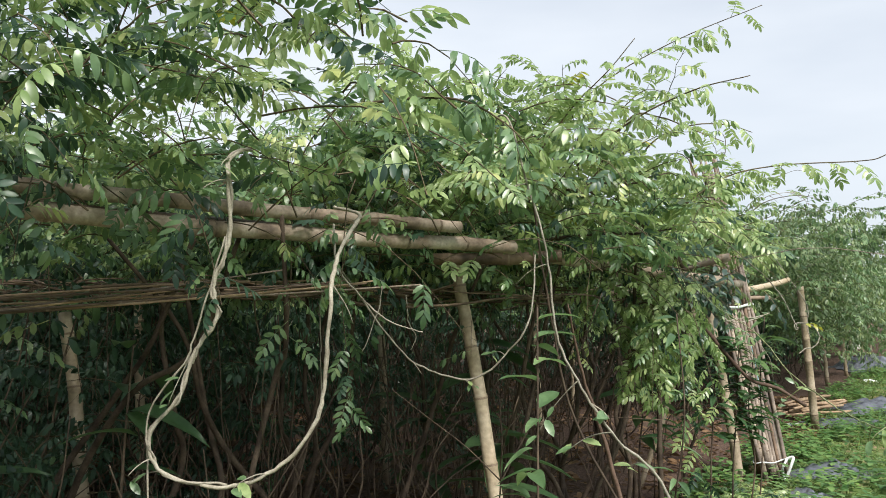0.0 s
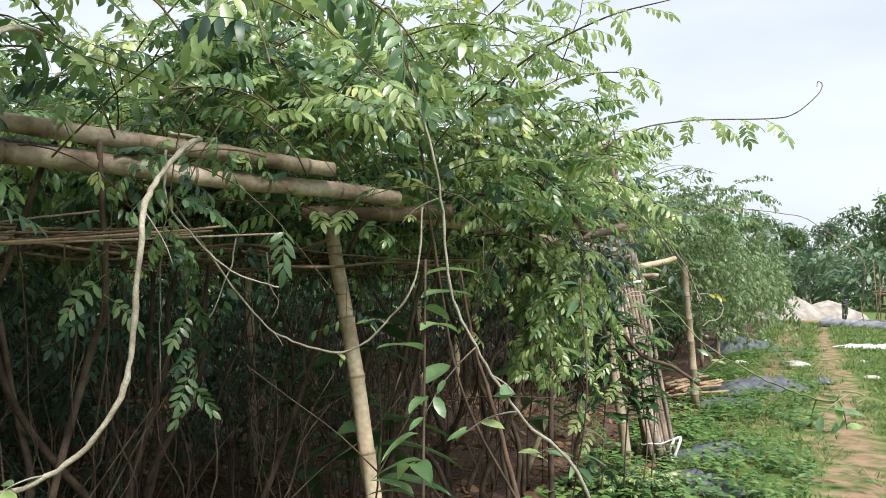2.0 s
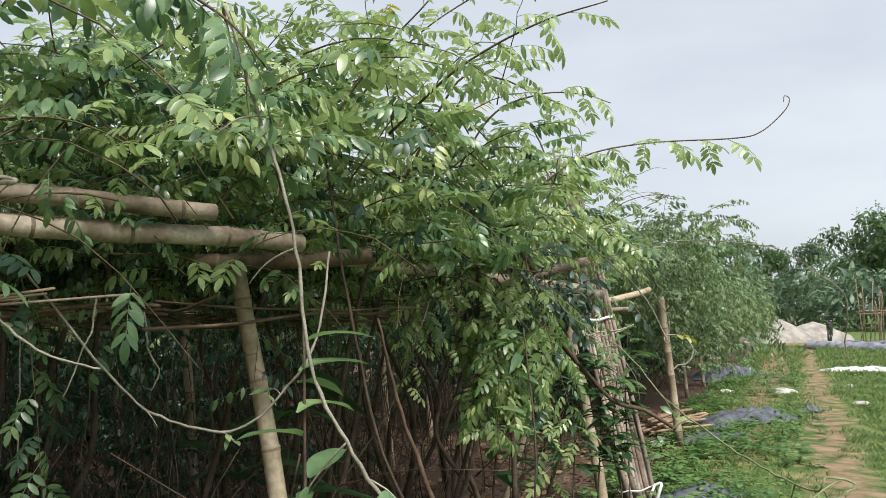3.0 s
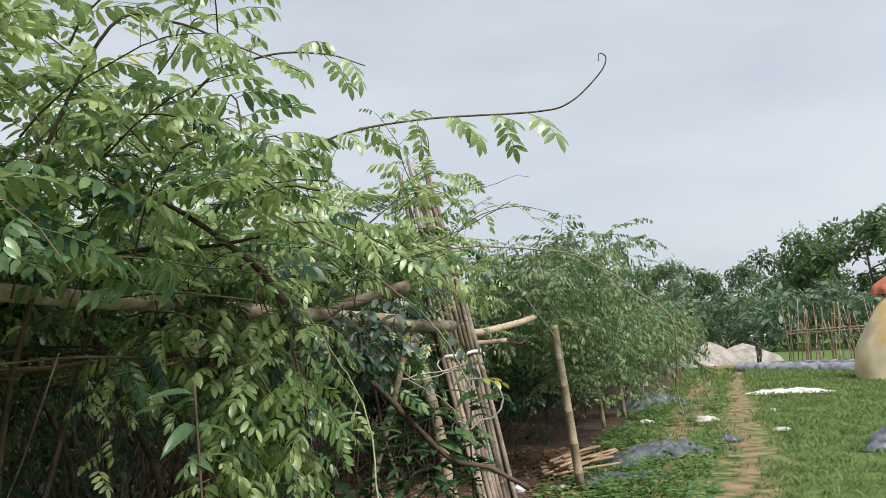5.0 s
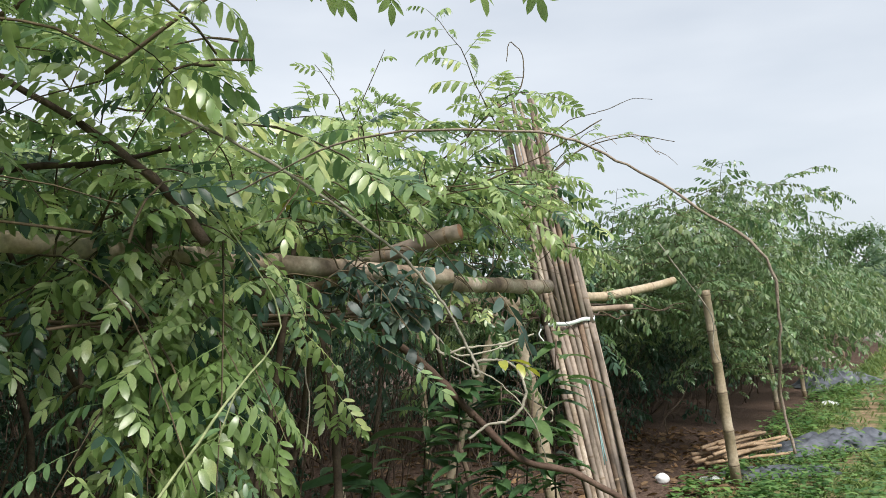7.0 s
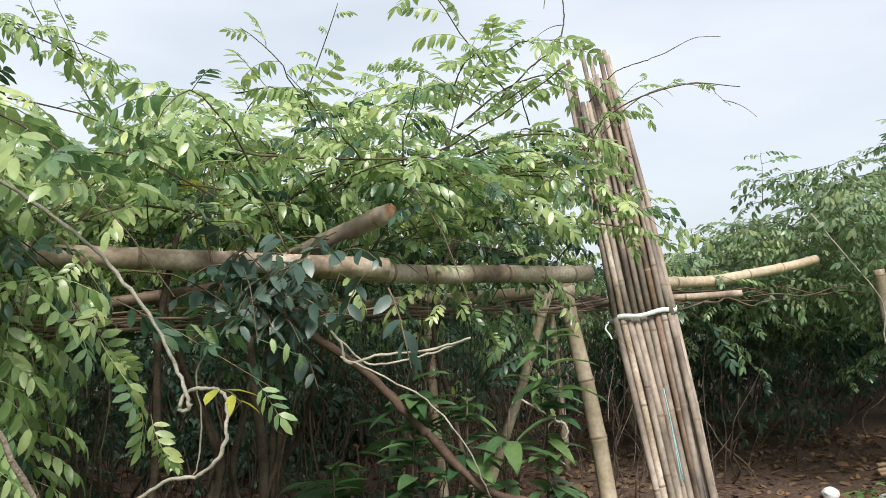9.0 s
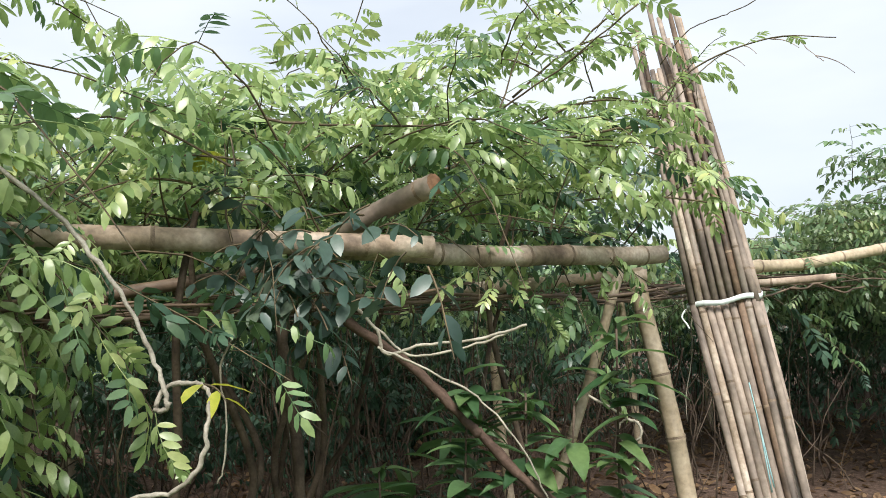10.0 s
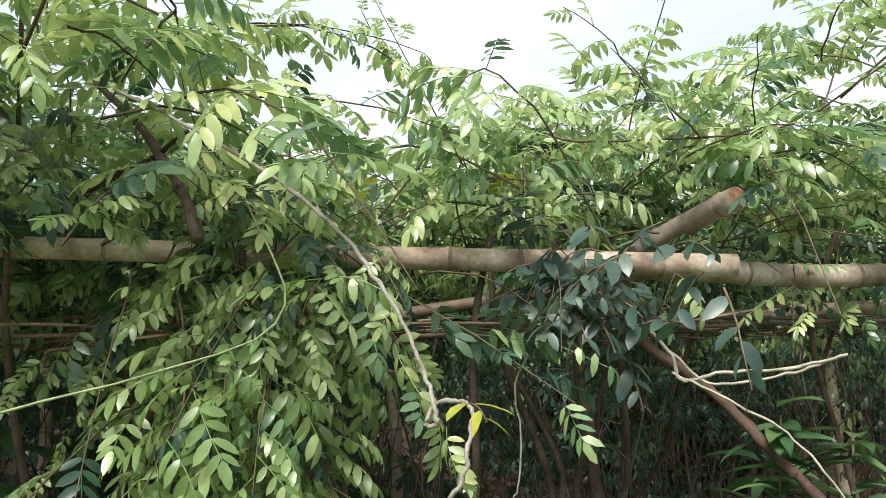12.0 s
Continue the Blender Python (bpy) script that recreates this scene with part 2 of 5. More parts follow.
def ground_mat():
    """Bare litter under the trellis, grass beside it, a worn earth track in the grass."""
    m, n, l, b = mat_base("field_ground")
    geo = n.new("ShaderNodeNewGeometry")
    sep = n.new("ShaderNodeSeparateXYZ")
    l.new(geo.outputs["Position"], sep.inputs[0])
    def math_node(op, a, b_, c=None):
        q = n.new("ShaderNodeMath")
        q.operation = op
        for i, v in enumerate((a, b_, c)):
            if v is None:
                continue
            if isinstance(v, (int, float)):
                q.inputs[i].default_value = v
            else:
                l.new(v, q.inputs[i])
        return q.outputs[0]
    u = math_node("MULTIPLY", math_node("ADD", math_node("MULTIPLY_ADD", sep.outputs["Y"], -0.5, sep.outputs["X"]), 1.5), 0.894)
    big = noise_tex(n, l, 0.9, 5)
    mid = noise_tex(n, l, 4.5, 6)
    fine = noise_tex(n, l, 38, 6, None, 0.65)
    soil = ramp(n, [(0.3, (0.04, 0.027, 0.021)), (0.5, (0.095, 0.063, 0.048)), (0.72, (0.18, 0.125, 0.098))])
    l.new(fine, soil.inputs["Fac"])
    earth = ramp(n, [(0.3, (0.16, 0.108, 0.066)), (0.7, (0.34, 0.245, 0.158))])
    l.new(mid, earth.inputs["Fac"])
    turf = ramp(n, [(0.25, (0.05, 0.085, 0.025)), (0.5, (0.105, 0.16, 0.045)), (0.75, (0.17, 0.215, 0.08))])
    l.new(mid, turf.inputs["Fac"])
    # track: two worn strips
    wob = math_node("MULTIPLY_ADD", big, 1.3, -0.65)
    t1 = math_node("ABSOLUTE", math_node("SUBTRACT", math_node("ADD", u, math_node("MULTIPLY", wob, 0.5)), 2.0), 0)
    t2 = math_node("ABSOLUTE", math_node("SUBTRACT", math_node("ADD", u, wob), 1.05), 0)
    s1 = math_node("ADD", math_node("SUBTRACT", 0.24, t1), math_node("MULTIPLY_ADD", mid, 1.9, -0.95))
    s2 = math_node("ADD", math_node("SUBTRACT", 0.34, t2), math_node("MULTIPLY_ADD", mid, 1.3, -0.62))
    far = math_node("MULTIPLY_ADD", sep.outputs["Y"], 0.035, -0.62)
    s2 = math_node("ADD", s2, math_node("MINIMUM", far, 0.25))
    worn = n.new("ShaderNodeMapRange")
    worn.inputs["From Min"].default_value, worn.inputs["From Max"].default_value = -0.15, 0.25
    l.new(math_node("MAXIMUM", s1, s2), worn.inputs["Value"])
    grass_c = mix_rgb(n, l, turf.outputs["Color"], earth.outputs["Color"], worn.outputs["Result"])
    side = n.new("ShaderNodeMapRange")
    side.inputs["From Min"].default_value, side.inputs["From Max"].default_value = 0.15, 0.6
    away = math_node("SUBTRACT", math_node("MULTIPLY", u, -1.0), 16.0)
    l.new(math_node("ADD", math_node("MAXIMUM", u, away), math_node("MULTIPLY_ADD", mid, 1.2, -0.6)), side.inputs["Value"])
    col = mix_rgb(n, l, soil.outputs["Color"], grass_c, side.outputs["Result"])
    l.new(col, b.inputs["Base Color"])
    b.inputs["Roughness"].default_value, b.inputs["Specular IOR Level"].default_value = 0.95, 0.15
    bump(n, l, b, fine, 0.7, 0.03)
    return m


GROUND = ground_mat()

# ---- building blocks ----
rng = np.random.RandomState(7)


def link_mesh(name, verts, faces, mats, parent=None, label="", mat_index=None, smooth=True):
    me = bpy.data.meshes.new(name)
    me.from_pydata(verts, [], faces)
    for m in (mats if isinstance(mats, (list, tuple)) else [mats]):
        me.materials.append(m)
    if mat_index is not None:
        me.polygons.foreach_set("material_index", np.asarray(mat_index, dtype=np.int32))
    if smooth:
        me.shade_smooth()
    me.update()
    ob = new(name, me)
    if parent is not None:
        ob.parent = parent
        ob.matrix_parent_inverse = Matrix.Translation(-parent.location)
    if label:
        tagged(ob, label)
    return ob


def part(name, bm, material, parent=None, label="", smooth=True):
    """Links a bmesh, given in world places, as one mesh object."""
    me = bpy.data.meshes.new(name)
    bm.to_mesh(me)
    bm.free()
    me.materials.append(material)
    if smooth:
        me.shade_smooth()
    ob = new(name, me)
    if parent is not None:
        ob.parent = parent
        ob.matrix_parent_inverse = Matrix.Translation(-parent.location)
    if label:
        tagged(ob, label)
    return ob


def empty(name, at, label, category, group=""):
    ob = new(name)
    ob.location = at
    ob.empty_display_size = 0.1
    return tagged(ob, label, category, group)


def unit(v):
    v = np.asarray(v, float)
    return v / max(1e-9, np.linalg.norm(v))


def spline(points, per=6):
    """A smooth curve through a few points."""
    p = np.asarray(points, float)
    p = np.vstack([2 * p[0] - p[1], p, 2 * p[-1] - p[-2]])
    out = []
    for i in range(1, len(p) - 2):
        for k in range(per):
            t = k / per
            a, b, c, d = p[i - 1], p[i], p[i + 1], p[i + 2]
            out.append(0.5 * (2 * b + (c - a) * t + (2 * a - 5 * b + 4 * c - d) * t * t + (3 * b - a - 3 * c + d) * t ** 3))
    out.append(p[-2])
    return np.array(out)


def tube_arrays(pts, radii, sides=6, cap=True):
    pts = np.asarray(pts, float)
    n = len(pts)
    tang = np.gradient(pts, axis=0)
    tang /= np.maximum(1e-9, np.linalg.norm(tang, axis=1))[:, None]
    ref = np.array([0.0, 0.0, 1.0]) if abs(tang[0][2]) < 0.9 else np.array([1.0, 0, 0])
    a = unit(np.cross(tang[0], ref))
    ang = np.linspace(0, 2 * np.pi, sides, endpoint=False)
    rings = []
    for i in range(n):
        a = unit(a - tang[i] * (a @ tang[i]))
        b = np.cross(tang[i], a)
        rings.append(pts[i] + radii[i] * (np.cos(ang)[:, None] * a + np.sin(ang)[:, None] * b))
    v = np.concatenate(rings)
    i = np.arange(n - 1)[:, None] * sides
    j = np.arange(sides)[None]
    k = (j + 1) % sides
    f = np.concatenate([np.stack([i + j, i + k, i + sides + k], -1).reshape(-1, 3), np.stack([i + j, i + sides + k, i + sides + j], -1).reshape(-1, 3)])
    if cap:
        v = np.vstack([v, pts[0], pts[-1]])
        c0, c1 = len(v) - 2, len(v) - 1
        j = np.arange(sides)
        k = (j + 1) % sides
        f = np.concatenate([f, np.stack([k, j, 0 * j + c0], -1), np.stack([(n - 1) * sides + j, (n - 1) * sides + k, 0 * j + c1], -1)])
    return v, f


def join_arrays(items):
    vs, fs, o = [], [], 0
    for v, f in items:
        vs.append(v)
        fs.append(np.asarray(f) + o)
        o += len(v)
    return np.concatenate(vs), np.concatenate(fs)


def wander(p0, p1, n, amp, seed):
    """Points from p0 to p1 that stray a little."""
    r = np.random.RandomState(seed)
    t = np.linspace(0, 1, n)[:, None]
    line = np.asarray(p0, float) * (1 - t) + np.asarray(p1, float) * t
    off = r.normal(0, amp, (n, 3))
    off[0] = off[-1] = 0
    return line + off


def bamboo_arrays(p0, p1, r0, r1, seed=0, gap=0.28, bend=0.012, hollow=False, sides=10):
    """A cane: straight segments between swollen nodes, tapering; a hollow end shows its wall."""
    r = np.random.RandomState(seed)
    p0, p1 = np.asarray(p0, float), np.asarray(p1, float)
    length = np.linalg.norm(p1 - p0)
    axis = (p1 - p0) / length
    s = [0.0]
    node = gap * r.uniform(0.3, 0.9)
    stops = []
    while node < length - 0.03:
        stops.append(node)
        node += gap * r.uniform(0.85, 1.15)
    rows = [(0.0, 1.0)]
    for q in stops:
        rows += [(q - 0.016, 1.0), (q - 0.006, 1.10), (q - 0.001, 1.03), (q + 0.004, 1.12), (q + 0.014, 0.985)]
    rows.append((length, 1.0))
    d = np.array([q for q, _ in rows])
    rad = np.array([k for _, k in rows]) * (r0 + (r1 - r0) * d / length)
    side = unit(np.cross(axis, (0.3, 0.5, 0.8)))
    up = np.cross(axis, side)
    ph = r.uniform(0, 6.28)
    sag = np.sin(np.pi * d / length) * bend * length + 0.004 * np.sin(d * 9 + ph)
    pts = p0 + axis * d[:, None] + (side * math.cos(ph) + up * math.sin(ph)) * sag[:, None]
    v, f = tube_arrays(pts, rad, sides, not hollow)
    n_rows = len(rows) - 1
    node_row = np.zeros(n_rows, dtype=np.int32)
    for m in range(len(stops)):
        node_row[2 + 5 * m: 4 + 5 * m] = 1
    seg = np.repeat(node_row, sides)
    tone = np.r_[seg, seg, np.zeros(len(f) - 2 * len(seg), dtype=np.int32)]
    if hollow:
        end = pts[-1]
        inn_v, inn_f = tube_arrays([end, end - axis * 0.12], [r1 * 0.80, r1 * 0.78], sides, True)
        inn = (inn_v, np.delete(inn_f, np.s_[2 * sides:3 * sides], 0))
        v, f = join_arrays([(v, f), inn])
        lip = np.arange(sides)
        b0 = (len(pts) - 1) * sides
        i0 = len(pts) * sides
        f = np.concatenate([f, np.stack([b0 + lip, b0 + (lip + 1) % sides, i0 + (lip + 1) % sides], -1), np.stack([b0 + lip, i0 + (lip + 1) % sides, i0 + lip], -1)])
    tone = np.r_[tone, np.full(len(f) - len(tone), 2, dtype=np.int32)]
    return v, f, tone


def bamboo(name, p0, p1, r0, r1, material, label, category="bamboo pole", seed=0, group="", hollow=False, gap=0.28, parent=None, bend=0.012):
    v, f, tone = bamboo_arrays(p0, p1, r0, r1, seed, gap, bend, hollow)
    ob = link_mesh(name, v, f, [material, NODE_RING, CANE_IN], parent, label, tone)
    return ob if parent is not None else tagged(ob, label, category, group)


# ---- leaves ----
def leaflet(hi, length=0.30, width=0.118, droop=0.05):
    """One oblong leaflet along +x, folded at its midrib, blunt at the tip and curling down."""
    if hi:
        v = [(0, 0, 0)]
        for x, w in ((0.16, 0.34), (0.46, 0.50), (0.78, 0.37)):
            z = -droop * x * x
            v += [(x * length, 0, z), (x * length, w * width, z + 0.16 * w * width), (x * length, -w * width, z + 0.16 * w * width)]
        v.append((length, 0, -droop))
        f = [(0, 3, 1), (0, 1, 2), (7, 9, 10), (7, 10, 8)]
        for a in (1, 4):
            f += [(a, a + 2, a + 5), (a, a + 5, a + 3), (a, a + 3, a + 4), (a, a + 4, a + 1)]
    else:
        v = [(0, 0, 0), (0.28 * length, 0.46 * width, 0.004), (0.28 * length, -0.46 * width, 0.004), (0.72 * length, 0.42 * width, -droop * 0.5), (0.72 * length, -0.42 * width, -droop * 0.5), (length, 0, -droop)]
        f = [(0, 2, 1), (1, 2, 4), (1, 4, 3), (3, 4, 5)]
    return np.array(v, float), np.array(f)


def turned(yaw, pitch, roll):
    """A turn of a leaflet: round its own length, then down, then about the stalk."""
    cy, sy, cp, sp, cr, sr = math.cos(yaw), math.sin(yaw), math.cos(pitch), math.sin(pitch), math.cos(roll), math.sin(roll)
    z = np.array([[cy, -sy, 0], [sy, cy, 0], [0, 0, 1]])
    y = np.array([[cp, 0, sp], [0, 1, 0], [-sp, 0, cp]])
    x = np.array([[1, 0, 0], [0, cr, -sr], [0, sr, cr]])
    return z @ y @ x


def pinnate(hi, pairs=4, droop=0.05, arch=0.16, hang=0.4, seed=1):
    """A compound leaf of unit length: paired drooping leaflets along an arching stalk, one at the tip."""
    r = np.random.RandomState(seed)
    items = []
    def at(x):
        return np.array([x - 0.25 * arch * x * x, 0.03 * math.sin(seed + 3 * x), 0.25 * arch * x - arch * x * x])
    for i in range(pairs):
        x = 0.26 + 0.62 * i / max(1, pairs - 1)
        k = 0.80 + 0.28 * math.sin(math.pi * (i + 1) / (pairs + 1))
        slope = arch * (2 * x - 0.25)
        for s in (1, -1):
            lv, lf = leaflet(hi, droop=droop * r.uniform(0.4, 1.7))
            turn = turned(s * (radians(70 - 26 * i / pairs) + r.normal(0, 0.12)), hang * r.uniform(0.5, 1.4) + 0.4 * slope, s * r.normal(0.1, 0.25))
            items.append(((lv * k * r.uniform(0.85, 1.1)) @ turn.T + at(x + r.uniform(-0.02, 0.02)), lf))
    lv, lf = leaflet(hi, droop=droop)
    items.append((lv * 1.08 @ turned(r.normal(0, 0.1), math.atan(arch * 1.7) + 0.5 * hang, r.normal(0, 0.2)).T + at(0.95), lf))
    xs = np.linspace(0, 0.97, 4 if hi else 2)
    pts = np.array([at(x) for x in xs])
    items.append(tube_arrays(pts, [0.008] * len(xs), 3, False))
    return join_arrays(items)


def simple_leaf(length=1.0, width=0.34, droop=0.25, hi=True):
    v, f = leaflet(hi, length, width, droop)
    v[:, 2] *= 1.0
    return v, f


def big_leaf(segs=7, width=0.36, droop=0.35):
    """A broad oval leaf with raised edges, a fold and a drooping tip."""
    v, f = [], []
    for i in range(segs + 1):
        x = i / segs
        w = width * 0.5 * math.sin(math.pi * min(1.0, x ** 0.75 * 0.97 + 0.03)) ** 0.8
        z = 0.10 * x - droop * x * x
        for s_ in (-1.0, -0.5, 0.0, 0.5, 1.0):
            v.append((x, s_ * w, z + 0.10 * abs(s_) * w / width + 0.012 * math.sin(9 * x) * abs(s_)))
    for i in range(segs):
        for j in range(4):
            a = i * 5 + j
            f += [(a, a + 5, a + 6), (a, a + 6, a + 1)]
    return np.array(v), np.array(f)


TEMPLATES = {
    "big": big_leaf(), "big_narrow": big_leaf(6, 0.28, 0.5),
    "hi_a": pinnate(True, 5, 0.06, 0.22, 0.25, 1), "hi_b": pinnate(True, 5, 0.08, 0.48, 0.45, 2), "hi_c": pinnate(True, 4, 0.05, 0.15, 0.3, 3), "hi_d": pinnate(True, 4, 0.11, 0.42, 0.75, 4),
    "lo_a": pinnate(False, 4, 0.05, 0.30, 0.4, 5), "lo_b": pinnate(False, 3, 0.10, 0.50, 0.75, 6),
    "broad": simple_leaf(1.0, 0.46, 0.30), "broad_wide": simple_leaf(1.0, 0.60, 0.22), "blade": simple_leaf(1.0, 0.15, 0.22, False),
}


def place_leaves(rows):
    """Arrays of many leaves. A row: (template, place, way, up, size, material)."""
    by = {}
    for r in rows:
        by.setdefault(r[0], []).append(r)
    out, mats = [], []
    for key, some in by.items():
        tv, tf = TEMPLATES[key]
        p = np.array([r[1] for r in some])
        d = np.array([r[2] for r in some])
        u = np.array([r[3] for r in some])
        s = np.array([r[4] for r in some])[:, None, None]
        m = np.array([r[5] for r in some])
        d /= np.linalg.norm(d, axis=1)[:, None] + 1e-9
        side = np.cross(u, d)
        side /= np.linalg.norm(side, axis=1)[:, None] + 1e-9
        up = np.cross(d, side)
        v = p[:, None] + s * (tv[None, :, 0:1] * d[:, None] + tv[None, :, 1:2] * side[:, None] + tv[None, :, 2:3] * up[:, None])
        f = tf[None] + (np.arange(len(some)) * len(tv))[:, None, None]
        out.append((v.reshape(-1, 3), f.reshape(-1, 3)))
        mats.append(np.repeat(m, len(tf)))
    v, f = join_arrays(out)
    return v, f, np.concatenate(mats)


def shoot_curve(p, way, length, droop, n=9):
    """A shoot that sets out one way and bends under its weight."""
    t = np.linspace(0, 1, n)[:, None]
    way = unit(way)
    pts = np.asarray(p) + way * t * length + np.array([0, 0, -1.0]) * droop * length * t ** 2.2
    return pts + np.cumsum(rng.normal(0, 0.008 * length, (n, 3)), axis=0)


# stretches of the outer canes that no leaves have grown over
BARE = [((-0.45, 2.65, 1.79), (0.72, 3.60, 1.73)), ((1.40, 5.15, 1.69), (1.98, 5.78, 1.645)), ((1.72, 5.52, 1.655), (2.38, 6.86, 1.635)), ((1.70, 5.62, 1.72), (2.05, 5.66, 1.80))]


def over_bare_cane(q):
    for a, b in BARE:
        dx, dy = b[0] - a[0], b[1] - a[1]
        t = ((q[0] - a[0]) * dx + (q[1] - a[1]) * dy) / (dx * dx + dy * dy)
        if 0.0 < t < 1.0:
            away = ((q[1] - a[1]) * dx - (q[0] - a[0]) * dy) / math.hypot(dx, dy)
            up = q[2] - a[2] - (b[2] - a[2]) * t
            if -0.55 < away < 0.06 and -0.05 < up < 0.17:
                return rng.rand() < 0.66
    return False


def leafy(acc, pts, step, size, choose, keys, r0=0.0036, r1=0.0012, start=0.12, lift=0.25, low=-1.0, front=-1.0, bare=True):
    """Puts a stem along pts into acc, with leaves to both sides."""
    acc["stem"].append((pts, np.linspace(r0, r1, len(pts))))
    seg = np.linalg.norm(np.diff(pts, axis=0), axis=1)
    cum = np.r_[0, np.cumsum(seg)]
    total, s, sign = cum[-1], cum[-1] * start, 1
    while s < total:
        i = min(len(seg) - 1, np.searchsorted(cum, s) - 1 if s > 0 else 0)
        q = pts[i] + (pts[i + 1] - pts[i]) * ((s - cum[i]) / max(seg[i], 1e-6))
        fwd = unit(pts[i + 1] - pts[i])
        hor = unit(np.cross(fwd, (0.02, 0.01, 1)))
        d = hor * sign * rng.uniform(0.6, 1.1) + fwd * rng.uniform(0.2, 0.8) + np.array([0, 0, rng.uniform(lift - 0.4, lift + 0.25)])
        u = np.array([rng.normal(0, 0.45), rng.normal(0, 0.45), 1.0])
        k = size * rng.uniform(0.7, 1.2) * (1.0 - 0.35 * (s / total) ** 3)
        if q[2] > low and (q[2] > front or edge_depth(q) > 0.45 or rng.rand() < 0.22) and not (bare and over_bare_cane(q)):
            acc["leaf"].append((keys[rng.randint(len(keys))], q, d, u, k, choose(q[2], s / total)))
        sign = -sign
        s += step * rng.uniform(0.7, 1.3)


EDGE = np.array([(-2.2, 0.2), (-1.0, 1.9), (-0.07, 2.8), (0.6, 3.55), (1.35, 4.7), (1.75, 5.5), (2.25, 6.9), (2.9, 8.2), (4.2, 11.0), (8.0, 19.0), (17.5, 40.0)])
EDGE_CUM = np.r_[0, np.cumsum(np.linalg.norm(np.diff(EDGE, axis=0), axis=1))]


def edge_at(s):
    """A point of the trellis's outer edge and the way into the field."""
    i = int(np.clip(np.searchsorted(EDGE_CUM, s) - 1, 0, len(EDGE) - 2))
    t = (s - EDGE_CUM[i]) / (EDGE_CUM[i + 1] - EDGE_CUM[i])
    d = unit(EDGE[i + 1] - EDGE[i])
    return EDGE[i] + (EDGE[i + 1] - EDGE[i]) * t, np.array([-d[1], d[0]])


def edge_depth(q):
    """How far a place lies inside the trellis's edge."""
    a, ab = EDGE[:-1], np.diff(EDGE, axis=0)
    t = np.clip(((q[:2] - a) * ab).sum(1) / (ab * ab).sum(1), 0, 1)
    off = q[:2] - (a + ab * t[:, None])
    i = int(np.argmin((off * off).sum(1)))
    n = unit((-ab[i][1], ab[i][0]))
    return float(off[i] @ n)


def in_field(s, w, z):
    p, n = edge_at(s)
    q = p + n * w
    return np.array([q[0], q[1], z])


LEAF_MATS = [LEAF_MID, LEAF_YOUNG, LEAF_DARK, LEAF_YELLOW]


def by_age_and_shade(young, dark):
    """Young leaves sit at tips and on top; darker ones below carry age and shade."""
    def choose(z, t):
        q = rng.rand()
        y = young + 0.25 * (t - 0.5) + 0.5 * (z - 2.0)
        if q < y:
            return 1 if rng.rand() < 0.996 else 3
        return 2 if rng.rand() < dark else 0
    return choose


def new_acc():
    return {"stem": [], "leaf": []}


def plant(name, at, acc, label, category, trunk=None, mats=None, stem_mat=None, group="", sides=3):
    root = empty(name, at, label, category, group)
    if trunk:
        v, f = join_arrays([tube_arrays(spline(q, 5), np.linspace(a, b, (len(q) - 1) * 5 + 1), 7) for q, a, b in trunk])
        link_mesh("stem", v, f, BARK, root, "brown woody climbing stem")
    if acc["stem"]:
        v, f = join_arrays([tube_arrays(p, r, sides, False) for p, r in acc["stem"]])
        tagged(link_mesh("twig_growth", v, f, stem_mat or TWIG, root), kind="stuff")
    if acc["leaf"]:
        v, f, m = place_leaves(acc["leaf"])
        tagged(link_mesh("foliage", v, f, mats or LEAF_MATS, root, "", m), kind="stuff")
    return root
# ---- ground ----
def make_ground():
    xs = np.unique(np.r_[np.linspace(-14, 30, 130), np.linspace(-420, -14, 14), np.linspace(30, 420, 14)])
    ys = np.unique(np.r_[np.linspace(-8, 48, 150), np.linspace(-420, -8, 14), np.linspace(48, 420, 14)])
    gx, gy = np.meshgrid(xs, ys)
    gz = np.zeros_like(gx)
    for i in range(gx.shape[0]):
        for j in range(gx.shape[1]):
            if -14 < gx[i, j] < 30 and -8 < gy[i, j] < 48:
                gz[i, j] = 0.035 * noise.noise((gx[i, j] * 0.8, gy[i, j] * 0.8, 0)) + 0.02 * noise.noise((gx[i, j] * 2.3, gy[i, j] * 2.3, 5))
    v = np.stack([gx, gy, gz], -1).reshape(-1, 3)
    nx = len(xs)
    i, j = np.meshgrid(np.arange(len(ys) - 1), np.arange(nx - 1), indexing="ij")
    a = (i * nx + j).ravel()
    f = np.stack([a, a + 1, a + nx + 1, a + nx], -1)
    ob = link_mesh("ground", v, f, GROUND)
    tagged(ob, "field ground of brown leaf litter, green grass and worn earth track", "ground", kind="structure")


make_ground()

# ---- trellis of bamboo ----
G = "bamboo trellis poles"
bamboo("bamboo_beam", (-2.0, 1.35, 1.86), (0.63, 3.56, 1.735), 0.030, 0.028, CANE, "thick weathered tan bamboo beam tied over the trellis posts", seed=3, group=G)
bamboo("bamboo_beam", (-1.9, 1.6, 1.93), (0.42, 3.32, 1.80), 0.027, 0.024, CANE, "weathered bamboo beam lying on a second beam", seed=4, group=G)
bamboo("bamboo_beam", (-1.5, 1.75, 1.80), (-0.1, 2.98, 1.745), 0.032, 0.030, CANE_DARK, "dark stained bamboo beam with a split side", seed=5, group=G)
bamboo("bamboo_crosspiece", (0.84, 3.78, 1.71), (0.27, 3.76, 1.685), 0.029, 0.027, CANE_DARK, "short dark bamboo crosspiece under the beam end", seed=6, group=G, hollow=True)
